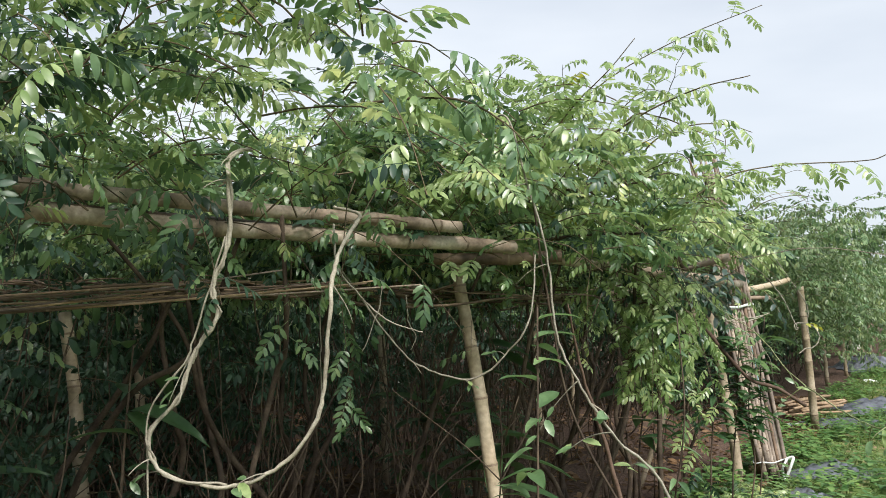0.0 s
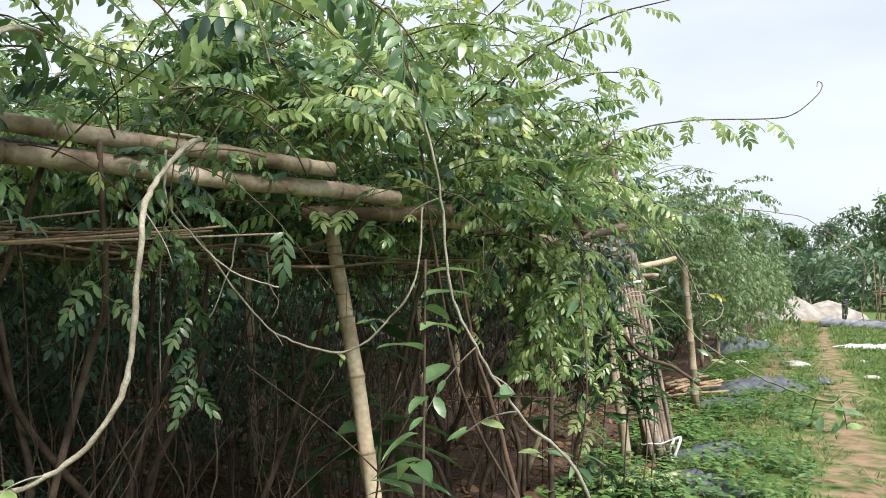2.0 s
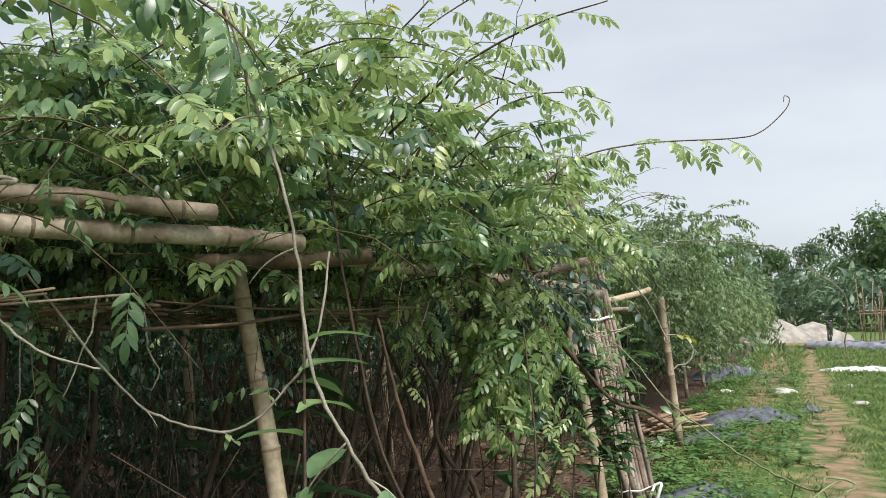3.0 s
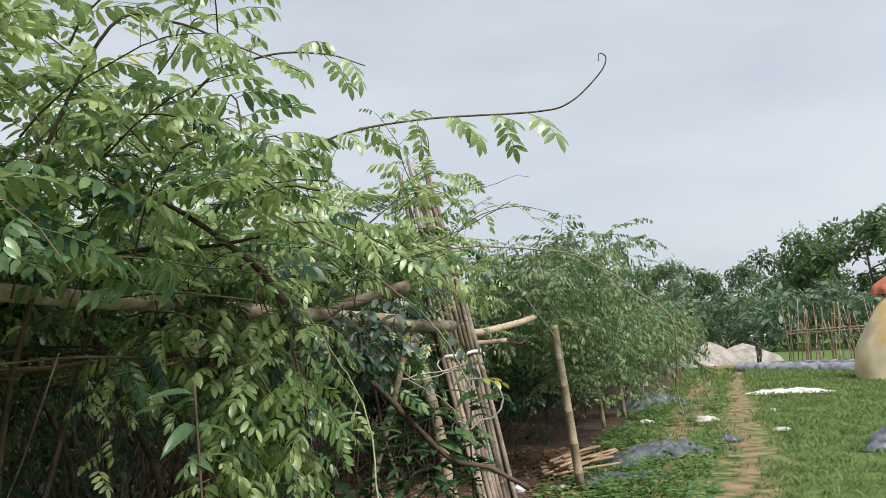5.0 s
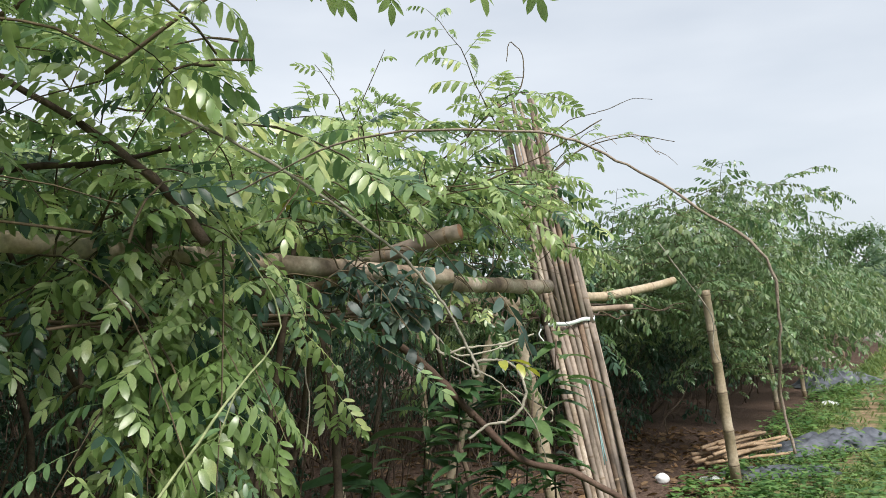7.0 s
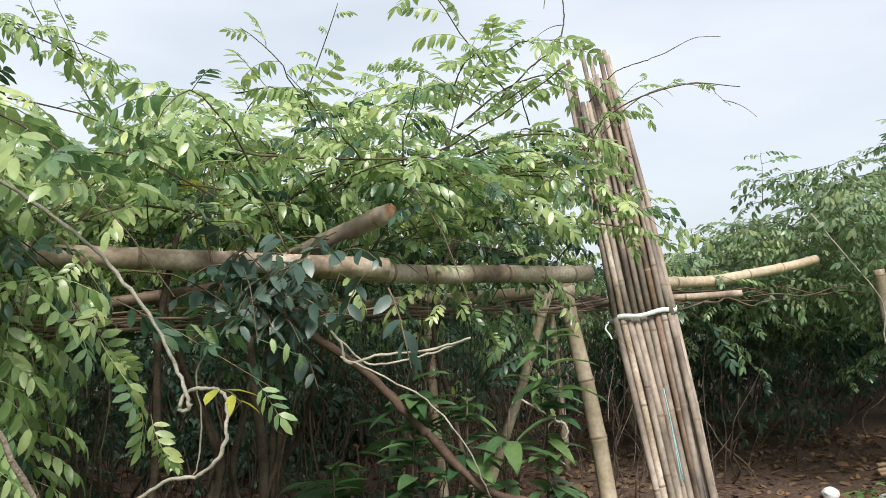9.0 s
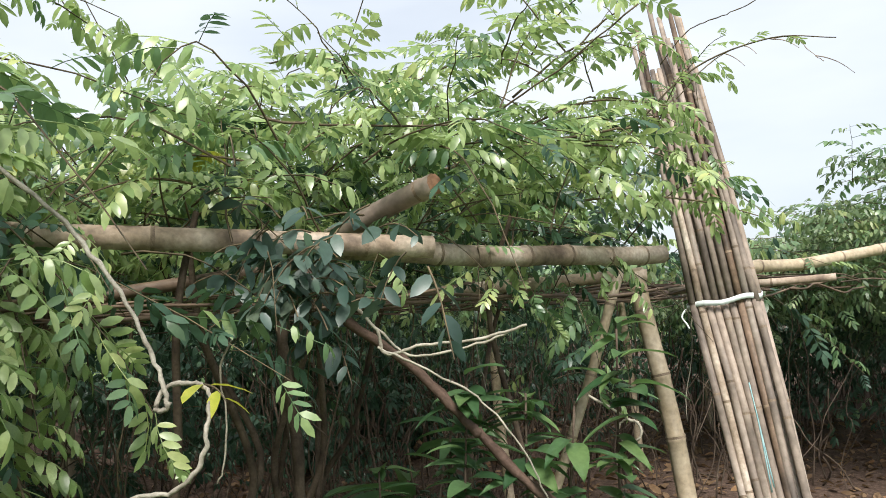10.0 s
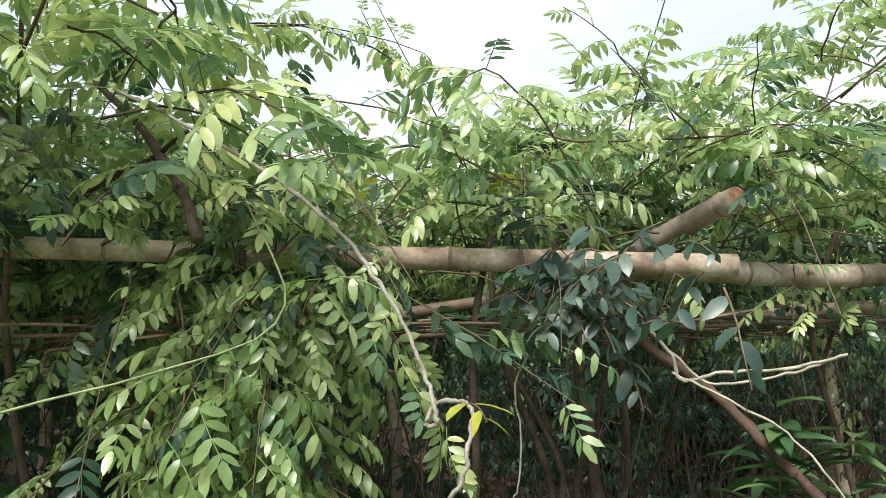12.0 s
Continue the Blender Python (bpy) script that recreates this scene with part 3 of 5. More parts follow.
bamboo("bamboo_beam", (0.55, 4.25, 1.75), (1.98, 5.78, 1.645), 0.028, 0.030, CANE, "weathered tan bamboo beam half hidden by leaves", seed=8, group=G)
bamboo("bamboo_beam", (1.72, 5.52, 1.655), (2.38, 6.86, 1.635), 0.031, 0.034, CANE, "knobbly tan bamboo beam ending at a post", seed=9, group=G, gap=0.2)
bamboo("bamboo_stub", (1.56, 5.84, 1.675), (2.03, 5.71, 1.80), 0.0285, 0.0285, CANE_GREY, "sawn hollow bamboo end sticking up from the trellis", seed=10, group=G, hollow=True)
bamboo("bamboo_strut", (1.0, 5.4, 1.545), (1.60, 5.92, 1.655), 0.020, 0.018, CANE_DARK, "dark thin bamboo strut under the beam", seed=11, group=G)
bamboo("bamboo_beam", (1.2, 7.0, 1.53), (2.24, 7.27, 1.57), 0.029, 0.027, CANE, "pale bamboo crossbeam tied at the post head", seed=12, group=G)
bamboo("bamboo_pole", (2.35, 7.72, 1.60), (3.36, 8.85, 1.715), 0.033, 0.027, CANE_POST, "long bent bamboo arm sticking out past the leaning canes", seed=13, group=G, bend=-0.03, gap=0.24)
bamboo("bamboo_pole", (2.2, 8.0, 1.50), (2.95, 8.05, 1.53), 0.020, 0.018, CANE, "thin bamboo rail behind the leaning canes", seed=14, group=G)
P = "bamboo trellis posts"
bamboo("bamboo_post", (0.66, 3.90, -0.05), (0.345, 4.05, 1.69), 0.036, 0.030, CANE_POST, "tan jointed bamboo post leaning under the beam", "bamboo post", 20, P)
bamboo("bamboo_post", (-1.20, 3.62, -0.05), (-1.43, 3.72, 1.42), 0.034, 0.029, CANE_POST, "slim tan bamboo post in the shade of the vines", "bamboo post", 21, P)
bamboo("bamboo_post", (2.46, 7.14, -0.05), (2.19, 7.27, 1.60), 0.041, 0.035, CANE_POST, "pale bamboo post leaning beside the bundle of canes", "bamboo post", 22, P)
bamboo("bamboo_brace", (1.60, 6.90, -0.04), (2.15, 7.20, 1.60), 0.022, 0.020, CANE_POST, "thin pale bamboo brace leaning to the post head", "bamboo brace", 23, P)
bamboo("bamboo_post", (4.05, 10.10, -0.05), (3.83, 9.95, 1.66), 0.046, 0.038, CANE_POST, "grey tan bamboo post at the edge of the next trellis", "bamboo post", 24, P)
for k, (s, w, h) in enumerate([(17.2, 0.2, 1.6), (19.5, 0.1, 1.6), (22.0, 0.2, 1.7), (24.5, 0.1, 1.6), (28, 0.1, 1.6), (31, 0.2, 1.7), (9.5, 2.2, 1.55), (7.0, 2.4, 1.6), (4.6, 3.0, 1.6), (11.5, 2.6, 1.6), (13.5, 3.2, 1.6)]):
    a = in_field(s, w, -0.05)
    bamboo("bamboo_post", a, a + np.array([-0.12, 0.05, h + 0.1]), 0.035, 0.03, CANE_POST, "slim bamboo post holding up the vine roof", "bamboo post", 30 + k, P)

# thin canes and dry stems laid across as the roof of the trellis
def roof_lattice(name, s0, s1, count, z, label, seed):
    r = np.random.RandomState(seed)
    items = []
    for i in range(count):
        s = r.uniform(s0, s1)
        w = r.uniform(0.1, 3.2)
        if i % 2:
            a, b = in_field(s, w, 0), in_field(s + r.uniform(1.0, 2.4), w + r.uniform(-0.3, 0.3), 0)
        else:
            a, b = in_field(s, w - 0.1, 0), in_field(s + r.uniform(-0.4, 0.4), w + r.uniform(0.8, 2.2), 0)
        a[2], b[2] = z + r.uniform(-0.05, 0.06), z + r.uniform(-0.05, 0.06)
        rad = r.choice([0.0025, 0.004, 0.006])
        items.append(tube_arrays(spline(wander(a, b, 6, 0.02, seed * 100 + i), 3), np.full(16, rad), 5))
    v, f = join_arrays(items)
    tagged(link_mesh(name, v, f, CANE_DARK), label, "trellis lattice", kind="stuff")


roof_lattice("trellis_lattice", 1.0, 6.0, 150, 1.52, "brown lattice of thin dry canes and stems roofing the trellis", 41)
roof_lattice("trellis_lattice", 6.0, 11.0, 190, 1.50, "brown lattice of thin dry canes roofing the vine field", 42)
roof_lattice("trellis_lattice", 12.5, 20.0, 80, 1.56, "lattice of thin dry canes over the next trellis", 43)
for k in range(11):
    r_ = np.random.RandomState(620 + k)
    a_ = np.array([-1.5, 2.45, 1.43]) + r_.normal(0, 1, 3) * [0.12, 0.06, 0.012]
    b_ = np.array([0.02, 2.98, 1.565]) + r_.normal(0, 1, 3) * [0.2, 0.07, 0.014]
    bamboo("split_cane", a_, b_, r_.uniform(0.003, 0.007), 0.003, (SPLIT, CANE_DARK, BARK_PALE)[k % 3], "thin split cane of the trellis edge", "cane", 60 + k, "split canes", gap=0.35, bend=0.015)

# ---- bundle of bamboo canes leaning on the trellis ----
def cane_bundle():
    root = empty("cane_bundle", (2.775, 7.32, 0), "bundle of long grey-brown bamboo canes strapped together and leaning", "bamboo canes")
    base, tie, top = np.array([2.775, 7.32, 0.0]), np.array([2.51, 7.52, 1.45]), np.array([2.27, 7.66, 2.78])
    r = np.random.RandomState(5)
    k = 0
    for row in range(3):
        for i in range(9):
            a = (i - 4 + 0.5 * (row % 2)) * 0.0315
            dp = row * 0.040
            ax = np.array([1.0, 0.12, 0.0])
            bx = np.array([-0.1, 1.0, 0.0])
            sp = 0.95 + r.uniform(-0.08, 0.08)
            p0 = base + ax * a * 0.85 * sp + bx * (dp - 0.04) + [0, 0, r.uniform(0, 0.04)]
            p1 = tie + ax * a + bx * (dp - 0.04)
            p2 = top + ax * (a * 0.85 + r.uniform(-0.02, 0.02)) + bx * (dp + r.uniform(-0.03, 0.03))
            p2 = p1 + (p2 - p1) * r.choice([0.55, 0.7, 0.8, 0.9, 1.0, 1.06], p=[0.1, 0.15, 0.2, 0.2, 0.2, 0.15])
            v1, f1, t1 = bamboo_arrays(p0, p1, 0.0170, 0.0158, 100 + k, 0.42, 0.004, sides=8)
            v2, f2, t2 = bamboo_arrays(p1 - unit(p1 - p0) * 0.01, p2, 0.0158, 0.011, 200 + k, 0.40, 0.004, sides=8)
            v, f = join_arrays([(v1, f1), (v2, f2)])
            link_mesh("cane", v, f, [CANE_GREY if r.rand() < 0.7 else (CANE if r.rand() < 0.6 else CANE_DARK), NODE_RING], root, "", np.r_[t1, t2])
            k += 1
    def band(at, axis, rx, ry, h, name, mat, label, tilt):
        ang = np.linspace(0, 2 * np.pi, 36, endpoint=False)
        n = len(ang)
        rows = []
        for dz, grow in ((-h / 2, 0.0), (-h / 2, 0.003), (h / 2, 0.003), (h / 2, 0.0)):
            rows.append(np.stack([at[0] + (rx + grow) * np.cos(ang), at[1] + 0.1 * rx * np.cos(ang) + (ry + grow) * np.sin(ang), at[2] + dz + tilt * np.cos(ang) + 0.006 * np.sin(5 * ang)], -1))
        v = np.concatenate(rows)
        f = []
        for q in range(3):
            for j in range(n):
                f.append((q * n + j, q * n + (j + 1) % n, (q + 1) * n + (j + 1) % n, (q + 1) * n + j))
        return link_mesh(name, v, f, mat, root, label)
    band(tie + [0.0, 0.0, 0.0], None, 0.152, 0.078, 0.022, "strap", STRAP, "pale plastic strap round the canes", 0.02)
    band(np.array([2.745, 7.34, 0.17]), None, 0.14, 0.085, 0.012, "lower_strap", PLASTIC_WHITE, "thin white plastic tie near the ground", 0.02)
    tail = spline([(2.36, 7.44, 1.42), (2.345, 7.425, 1.39), (2.365, 7.415, 1.36), (2.375, 7.41, 1.34)], 4)
    v, f = tube_arrays(tail, np.full(len(tail), 0.004), 5)
    link_mesh("strap_tail", v, f, STRAP, root)
    knot = join_arrays([tube_arrays(spline([(2.84, 7.27, 0.19), (2.90, 7.24, 0.22), (2.88, 7.22, 0.16), (2.84, 7.23, 0.04)], 5), np.full(16, 0.012), 6), tube_arrays(spline([(2.85, 7.24, 0.2), (2.81, 7.22, 0.12), (2.83, 7.21, 0.03)], 5), np.full(11, 0.010), 6)])
    link_mesh("tie_tail", *knot, PLASTIC_WHITE, root, "loose white plastic tie ends")
    cords = [tube_arrays(spline([(2.66 + 0.01 * i, 7.31, 0.70 + 0.02 * i), (2.63, 7.33 + 0.01 * i, 0.95), (2.60, 7.36, 1.12)], 4), np.full(9, 0.003), 4) for i in range(2)]
    link_mesh("cord", *join_arrays(cords), CORD_BLUE, root, "thin blue-green cord")


cane_bundle()

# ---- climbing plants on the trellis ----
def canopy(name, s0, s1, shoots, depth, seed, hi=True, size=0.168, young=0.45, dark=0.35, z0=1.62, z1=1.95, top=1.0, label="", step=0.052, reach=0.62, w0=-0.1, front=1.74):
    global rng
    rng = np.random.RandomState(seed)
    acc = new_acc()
    choose = by_age_and_shade(young, dark)
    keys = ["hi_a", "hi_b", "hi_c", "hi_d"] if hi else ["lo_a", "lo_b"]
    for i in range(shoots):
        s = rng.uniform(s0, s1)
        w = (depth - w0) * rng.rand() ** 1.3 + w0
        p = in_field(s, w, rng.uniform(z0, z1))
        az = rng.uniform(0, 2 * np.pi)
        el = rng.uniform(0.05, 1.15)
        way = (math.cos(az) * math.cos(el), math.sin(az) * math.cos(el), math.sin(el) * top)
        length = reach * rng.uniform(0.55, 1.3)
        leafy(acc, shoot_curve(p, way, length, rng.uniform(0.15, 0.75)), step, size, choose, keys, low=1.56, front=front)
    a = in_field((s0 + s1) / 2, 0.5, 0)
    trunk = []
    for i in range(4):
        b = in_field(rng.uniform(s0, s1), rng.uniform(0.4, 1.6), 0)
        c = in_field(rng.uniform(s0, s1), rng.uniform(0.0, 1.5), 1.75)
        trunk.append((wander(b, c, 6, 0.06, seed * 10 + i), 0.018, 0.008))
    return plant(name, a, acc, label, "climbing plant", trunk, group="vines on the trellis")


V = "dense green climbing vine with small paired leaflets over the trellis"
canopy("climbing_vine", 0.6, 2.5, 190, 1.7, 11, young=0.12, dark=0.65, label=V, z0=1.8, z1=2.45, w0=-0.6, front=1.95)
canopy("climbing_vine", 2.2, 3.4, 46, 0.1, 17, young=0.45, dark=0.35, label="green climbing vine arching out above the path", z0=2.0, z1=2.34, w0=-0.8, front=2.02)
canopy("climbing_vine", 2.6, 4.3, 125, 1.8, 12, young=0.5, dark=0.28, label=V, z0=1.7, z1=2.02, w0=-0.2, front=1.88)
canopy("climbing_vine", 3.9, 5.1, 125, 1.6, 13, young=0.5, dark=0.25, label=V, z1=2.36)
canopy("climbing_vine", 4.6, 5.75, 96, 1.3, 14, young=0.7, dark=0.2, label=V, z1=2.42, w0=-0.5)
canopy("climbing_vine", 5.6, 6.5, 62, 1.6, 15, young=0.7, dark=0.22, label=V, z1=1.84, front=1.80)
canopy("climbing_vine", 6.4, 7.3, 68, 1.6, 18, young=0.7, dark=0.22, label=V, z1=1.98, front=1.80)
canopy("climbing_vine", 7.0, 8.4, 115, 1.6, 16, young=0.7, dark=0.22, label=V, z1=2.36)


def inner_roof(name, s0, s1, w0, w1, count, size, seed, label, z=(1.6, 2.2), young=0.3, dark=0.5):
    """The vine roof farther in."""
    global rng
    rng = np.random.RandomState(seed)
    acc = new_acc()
    choose = by_age_and_shade(young, dark)
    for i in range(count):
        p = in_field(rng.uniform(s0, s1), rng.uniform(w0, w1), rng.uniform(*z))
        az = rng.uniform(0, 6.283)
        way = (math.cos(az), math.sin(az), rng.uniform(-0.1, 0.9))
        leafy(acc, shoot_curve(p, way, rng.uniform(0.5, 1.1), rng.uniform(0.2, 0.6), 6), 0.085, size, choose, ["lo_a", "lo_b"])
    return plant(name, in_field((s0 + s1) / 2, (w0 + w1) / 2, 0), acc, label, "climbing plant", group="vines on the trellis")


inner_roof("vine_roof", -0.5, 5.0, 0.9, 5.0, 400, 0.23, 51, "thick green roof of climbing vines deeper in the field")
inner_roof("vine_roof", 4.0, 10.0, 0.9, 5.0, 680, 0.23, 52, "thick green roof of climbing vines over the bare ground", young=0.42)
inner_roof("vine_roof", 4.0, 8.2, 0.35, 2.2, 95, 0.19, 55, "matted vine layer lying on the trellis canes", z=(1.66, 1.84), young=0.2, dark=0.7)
# Deep roof, mostly unseen, kept dense to hold sky light off the interior.
inner_roof("vine_roof", -1.0, 12.0, 4.6, 11.0, 780, 0.42, 53, "far green vine roof deep in the field, dense to block sky light")
# Unseen roof past the near end, added to keep side light out.
inner_roof("vine_roof", -7.0, -0.6, 0.3, 10.0, 420, 0.42, 56, "unseen vine roof past the trellis end, added to block light")
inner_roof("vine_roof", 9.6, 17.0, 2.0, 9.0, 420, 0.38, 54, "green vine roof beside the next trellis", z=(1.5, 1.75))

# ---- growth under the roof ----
# Nearly all leaves take the dark material, so deep shade sits in the colour.
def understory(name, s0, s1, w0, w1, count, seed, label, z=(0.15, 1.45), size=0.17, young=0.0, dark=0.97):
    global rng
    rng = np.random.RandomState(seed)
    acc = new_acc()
    choose = by_age_and_shade(young - 0.3, dark)
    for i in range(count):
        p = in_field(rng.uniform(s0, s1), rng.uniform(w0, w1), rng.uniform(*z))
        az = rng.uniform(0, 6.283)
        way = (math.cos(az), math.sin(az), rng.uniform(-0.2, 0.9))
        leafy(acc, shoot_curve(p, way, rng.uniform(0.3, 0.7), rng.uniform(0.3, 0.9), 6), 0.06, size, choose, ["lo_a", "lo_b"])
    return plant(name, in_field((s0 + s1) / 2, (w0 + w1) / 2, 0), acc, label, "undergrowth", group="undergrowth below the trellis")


U = "undergrowth below the vine roof, leaves darkened for deep shade, closing off light"
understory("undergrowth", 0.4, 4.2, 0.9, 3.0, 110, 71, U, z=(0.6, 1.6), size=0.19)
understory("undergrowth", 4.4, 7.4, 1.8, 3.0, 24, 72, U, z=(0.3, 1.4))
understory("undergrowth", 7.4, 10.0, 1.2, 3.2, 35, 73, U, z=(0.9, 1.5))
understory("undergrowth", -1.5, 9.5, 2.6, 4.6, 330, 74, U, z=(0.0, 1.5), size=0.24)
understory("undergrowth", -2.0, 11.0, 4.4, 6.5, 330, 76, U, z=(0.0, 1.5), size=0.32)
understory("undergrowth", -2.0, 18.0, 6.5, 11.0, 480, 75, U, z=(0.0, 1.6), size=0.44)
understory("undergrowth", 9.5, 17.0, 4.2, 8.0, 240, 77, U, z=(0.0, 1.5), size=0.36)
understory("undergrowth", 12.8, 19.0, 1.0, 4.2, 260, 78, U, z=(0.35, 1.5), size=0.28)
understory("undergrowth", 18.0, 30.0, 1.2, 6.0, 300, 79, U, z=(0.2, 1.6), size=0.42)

# Outer rows added as dark backing, to stop light entering behind and beside.
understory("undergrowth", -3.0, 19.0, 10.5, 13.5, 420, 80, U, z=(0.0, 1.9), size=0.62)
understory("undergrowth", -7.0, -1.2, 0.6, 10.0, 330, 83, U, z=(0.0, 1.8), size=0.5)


def thicket(name, s0, s1, w0, w1, count, seed, label, rad=(0.003, 0.010)):
    """Many thin bare stems standing, leaning and forking from the ground to the roof."""
    r = np.random.RandomState(seed)
    items = []
    for i in range(count):
        s, w = r.uniform(s0, s1), r.uniform(w0, w1)
        a = in_field(s, w, -0.02)
        b = in_field(s + r.normal(0, 0.35), w + r.normal(0, 0.3), r.uniform(0.7, 1.65))
        q = spline(wander(a, b, 6, 0.035, seed * 1000 + i), 3)
        k = r.uniform(*rad)
        items.append(tube_arrays(q, np.linspace(k, k * 0.5, len(q)), 5))
        if r.rand() < 0.6:
            j = r.randint(5, 12)
            c = q[j] + np.array([r.normal(0, 0.3), r.normal(0, 0.25), r.uniform(0.1, 0.6)])
            q2 = spline(wander(q[j], c, 4, 0.02, seed * 2000 + i), 3)
            items.append(tube_arrays(q2, np.linspace(k * 0.6, k * 0.3, len(q2)), 4))
    v, f = join_arrays(items)
    tagged(link_mesh(name, v, f, BARK), label, "stems", kind="stuff")


T = "thicket of bare brown vine stems in the shade under the trellis"
thicket("stem_thicket", 0.5, 8.0, 0.4, 3.0, 330, 81, T, (0.002, 0.007))
thicket("stem_thicket", -1.0, 13.0, 3.0, 7.0, 330, 84, T, (0.005, 0.014))
thicket("stem_thicket", 8.0, 20.0, 0.8, 5.0, 340, 85, T)

# ---- the next trellises along the track ----
def far_canopy(name, s0, s1, w1, count, size, seed, z, label, reach=0.9, step=0.1):
    global rng
    rng = np.random.RandomState(seed)
    acc = new_acc()
    for i in range(count):
        s, w = rng.uniform(s0, s1), (w1 + 0.35) * rng.rand() ** 1.2 - 0.35
        lo, hi_ = z
        hi_ = max(lo + 0.15, hi_ - 0.6 * max(0.0, w - 0.2))
        zz = rng.uniform(lo, hi_) if w > 0.2 or s < 12.2 else rng.uniform(0.85, hi_)
        az = rng.uniform(0, 6.283)
        way = (math.cos(az), math.sin(az), rng.uniform(-0.1, 1.0))
        leafy(acc, shoot_curve(in_field(s, w, zz), way, reach * rng.uniform(0.6, 1.3), rng.uniform(0.2, 0.8), 6), step, size, lambda q, t: 0 if rng.rand() < 0.75 else 1, ["lo_a", "lo_b"])
    return plant(name, in_field((s0 + s1) / 2, 0.8, 0), acc, label, "climbing plant", mats=[LEAF_FAR, LEAF_MID], group="vines on the far trellis")


F = "grey-green mound of climbing vines over the next bamboo trellis"
far_canopy("climbing_vine", 11.4, 13.2, 2.8, 320, 0.22, 91, (1.5, 2.52), F, 0.75, 0.075)
far_canopy("climbing_vine", 12.8, 15.5, 2.8, 360, 0.24, 95, (1.45, 2.78), F, 0.8, 0.08)
far_canopy("climbing_vine", 15.0, 19.0, 3.0, 330, 0.30, 92, (1.4, 2.15), F)
far_canopy("climbing_vine", 18.5, 25.0, 3.5, 380, 0.42, 93, (1.3, 2.1), F, 1.0, 0.13)
far_canopy("climbing_vine", 24.0, 45.0, 4.0, 480, 0.62, 94, (1.2, 2.2), F, 1.3, 0.2)

# ---- hanging vines ----
LEAF_MESH = {}


def leaf_mesh(key, mat):
    if (key, mat.name) not in LEAF_MESH:
        me = bpy.data.meshes.new("leaf")
        me.from_pydata(TEMPLATES[key][0], [], TEMPLATES[key][1])
        me.materials.append(mat)
        me.shade_smooth()
        LEAF_MESH[key, mat.name] = me
    return LEAF_MESH[key, mat.name]


def leaf_part(key, mat, at, d, u, size, root):
    """One leaf as an object of its own under its plant."""
    d = unit(d)
    side = unit(np.cross(u, d))
    up = np.cross(d, side)
    ob = new("leaf", leaf_mesh(key, mat))
    m = Matrix(((d[0], side[0], up[0], at[0]), (d[1], side[1], up[1], at[1]), (d[2], side[2], up[2], at[2]), (0, 0, 0, 1)))
    ob.matrix_basis = m @ Matrix.Diagonal((size, size, size, 1))
    ob.parent = root
    ob.matrix_parent_inverse = Matrix.Translation(-Vector(root.location))
    return ob


VINES = [0]


def vine(points, r0, r1, material, label, per=7, name="hanging_vine", bumpy=0.16, tendrils=0, leaves=0, kink=0.0013):
    """A twisting vine, with side tendrils and a few small leaves."""
    VINES[0] += 1
    r = np.random.RandomState(3000 + VINES[0])
    q = spline(points, per)
    wob = r.normal(0, kink, q.shape)
    q[1:-1] += wob[1:-1]
    rad = np.linspace(r0, r1, len(q)) * (1 + bumpy * r.uniform(-1, 1, len(q)))
    v, f = tube_arrays(q, rad, 8)
    if not tendrils and not leaves:
        return tagged(link_mesh(name, v, f, material), label, "vine", "hanging vines")
    root = empty(name, q[0], label, "vine", "hanging vines")
    link_mesh("stem", v, f, material, root)
    for k in range(tendrils):
        i = r.randint(3, len(q) - 3)
        way = np.array([r.normal(0, 1), r.normal(0, 0.5), r.uniform(-0.9, 0.2)])
        ln = r.uniform(0.05, 0.16)
        e = shoot_curve(q[i], way, ln, 0.4, 6)
        link_mesh("tendril", *tube_arrays(spline(e, 2), np.linspace(0.0022, 0.001, 11), 5), material, root)
        if k < leaves:
            for n_ in range(3):
                leaf_part("broad", LEAF_MID if r.rand() < 0.6 else LEAF_YOUNG, e[-1 - n_], np.array([r.normal(0, 1), r.normal(0, 0.6), r.uniform(-0.6, 0.3)]), np.array([r.normal(0, 0.4), -0.4, 1.0]), r.uniform(0.035, 0.06), root)
    return root


LOOP = [(-0.30, 2.75, 2.00), (-0.12, 2.40, 1.95), (-0.09, 2.15, 1.87), (-0.08, 2.15, 1.68), (-0.12, 2.15, 1.56), (-0.11, 2.15, 1.47), (-0.17, 2.15, 1.37), (-0.20, 2.15, 1.27), (-0.28, 2.15, 1.16), (-0.24, 2.15, 1.07), (-0.07, 2.15, 1.04), (0.07, 2.15, 1.10), (0.16, 2.15, 1.22), (0.18, 2.15, 1.36), (0.19, 2.15, 1.56), (0.17, 2.32, 1.65), (0.17, 2.53, 1.75), (0.12, 2.80, 1.80), (0.00, 2.95, 1.84)]
vine(LOOP, 0.0048, 0.0058, VINE, "thick pale woody vine hanging in a deep loop", tendrils=9, leaves=6)
rope_ = spline(LOOP[:11], 7)
turn_ = np.linspace(0, 52, len(rope_))
rope_ = rope_ + np.c_[np.cos(turn_), 0.6 * np.sin(turn_), 0.5 * np.sin(turn_)] * 0.0085
vine([tuple(p) for p in rope_], 0.0036, 0.0030, VINE, "thinner strand twisted round the looping vine", per=2, kink=0.0008)
vine([(-0.10, 2.17, 1.68), (-0.16, 2.17, 1.47), (-0.20, 2.17, 1.35), (-0.29, 2.17, 1.22), (-0.29, 2.17, 1.00), (-0.30, 2.20, 0.40)], 0.003, 0.0025, VINE, "thin pale vine hanging beside the loop")
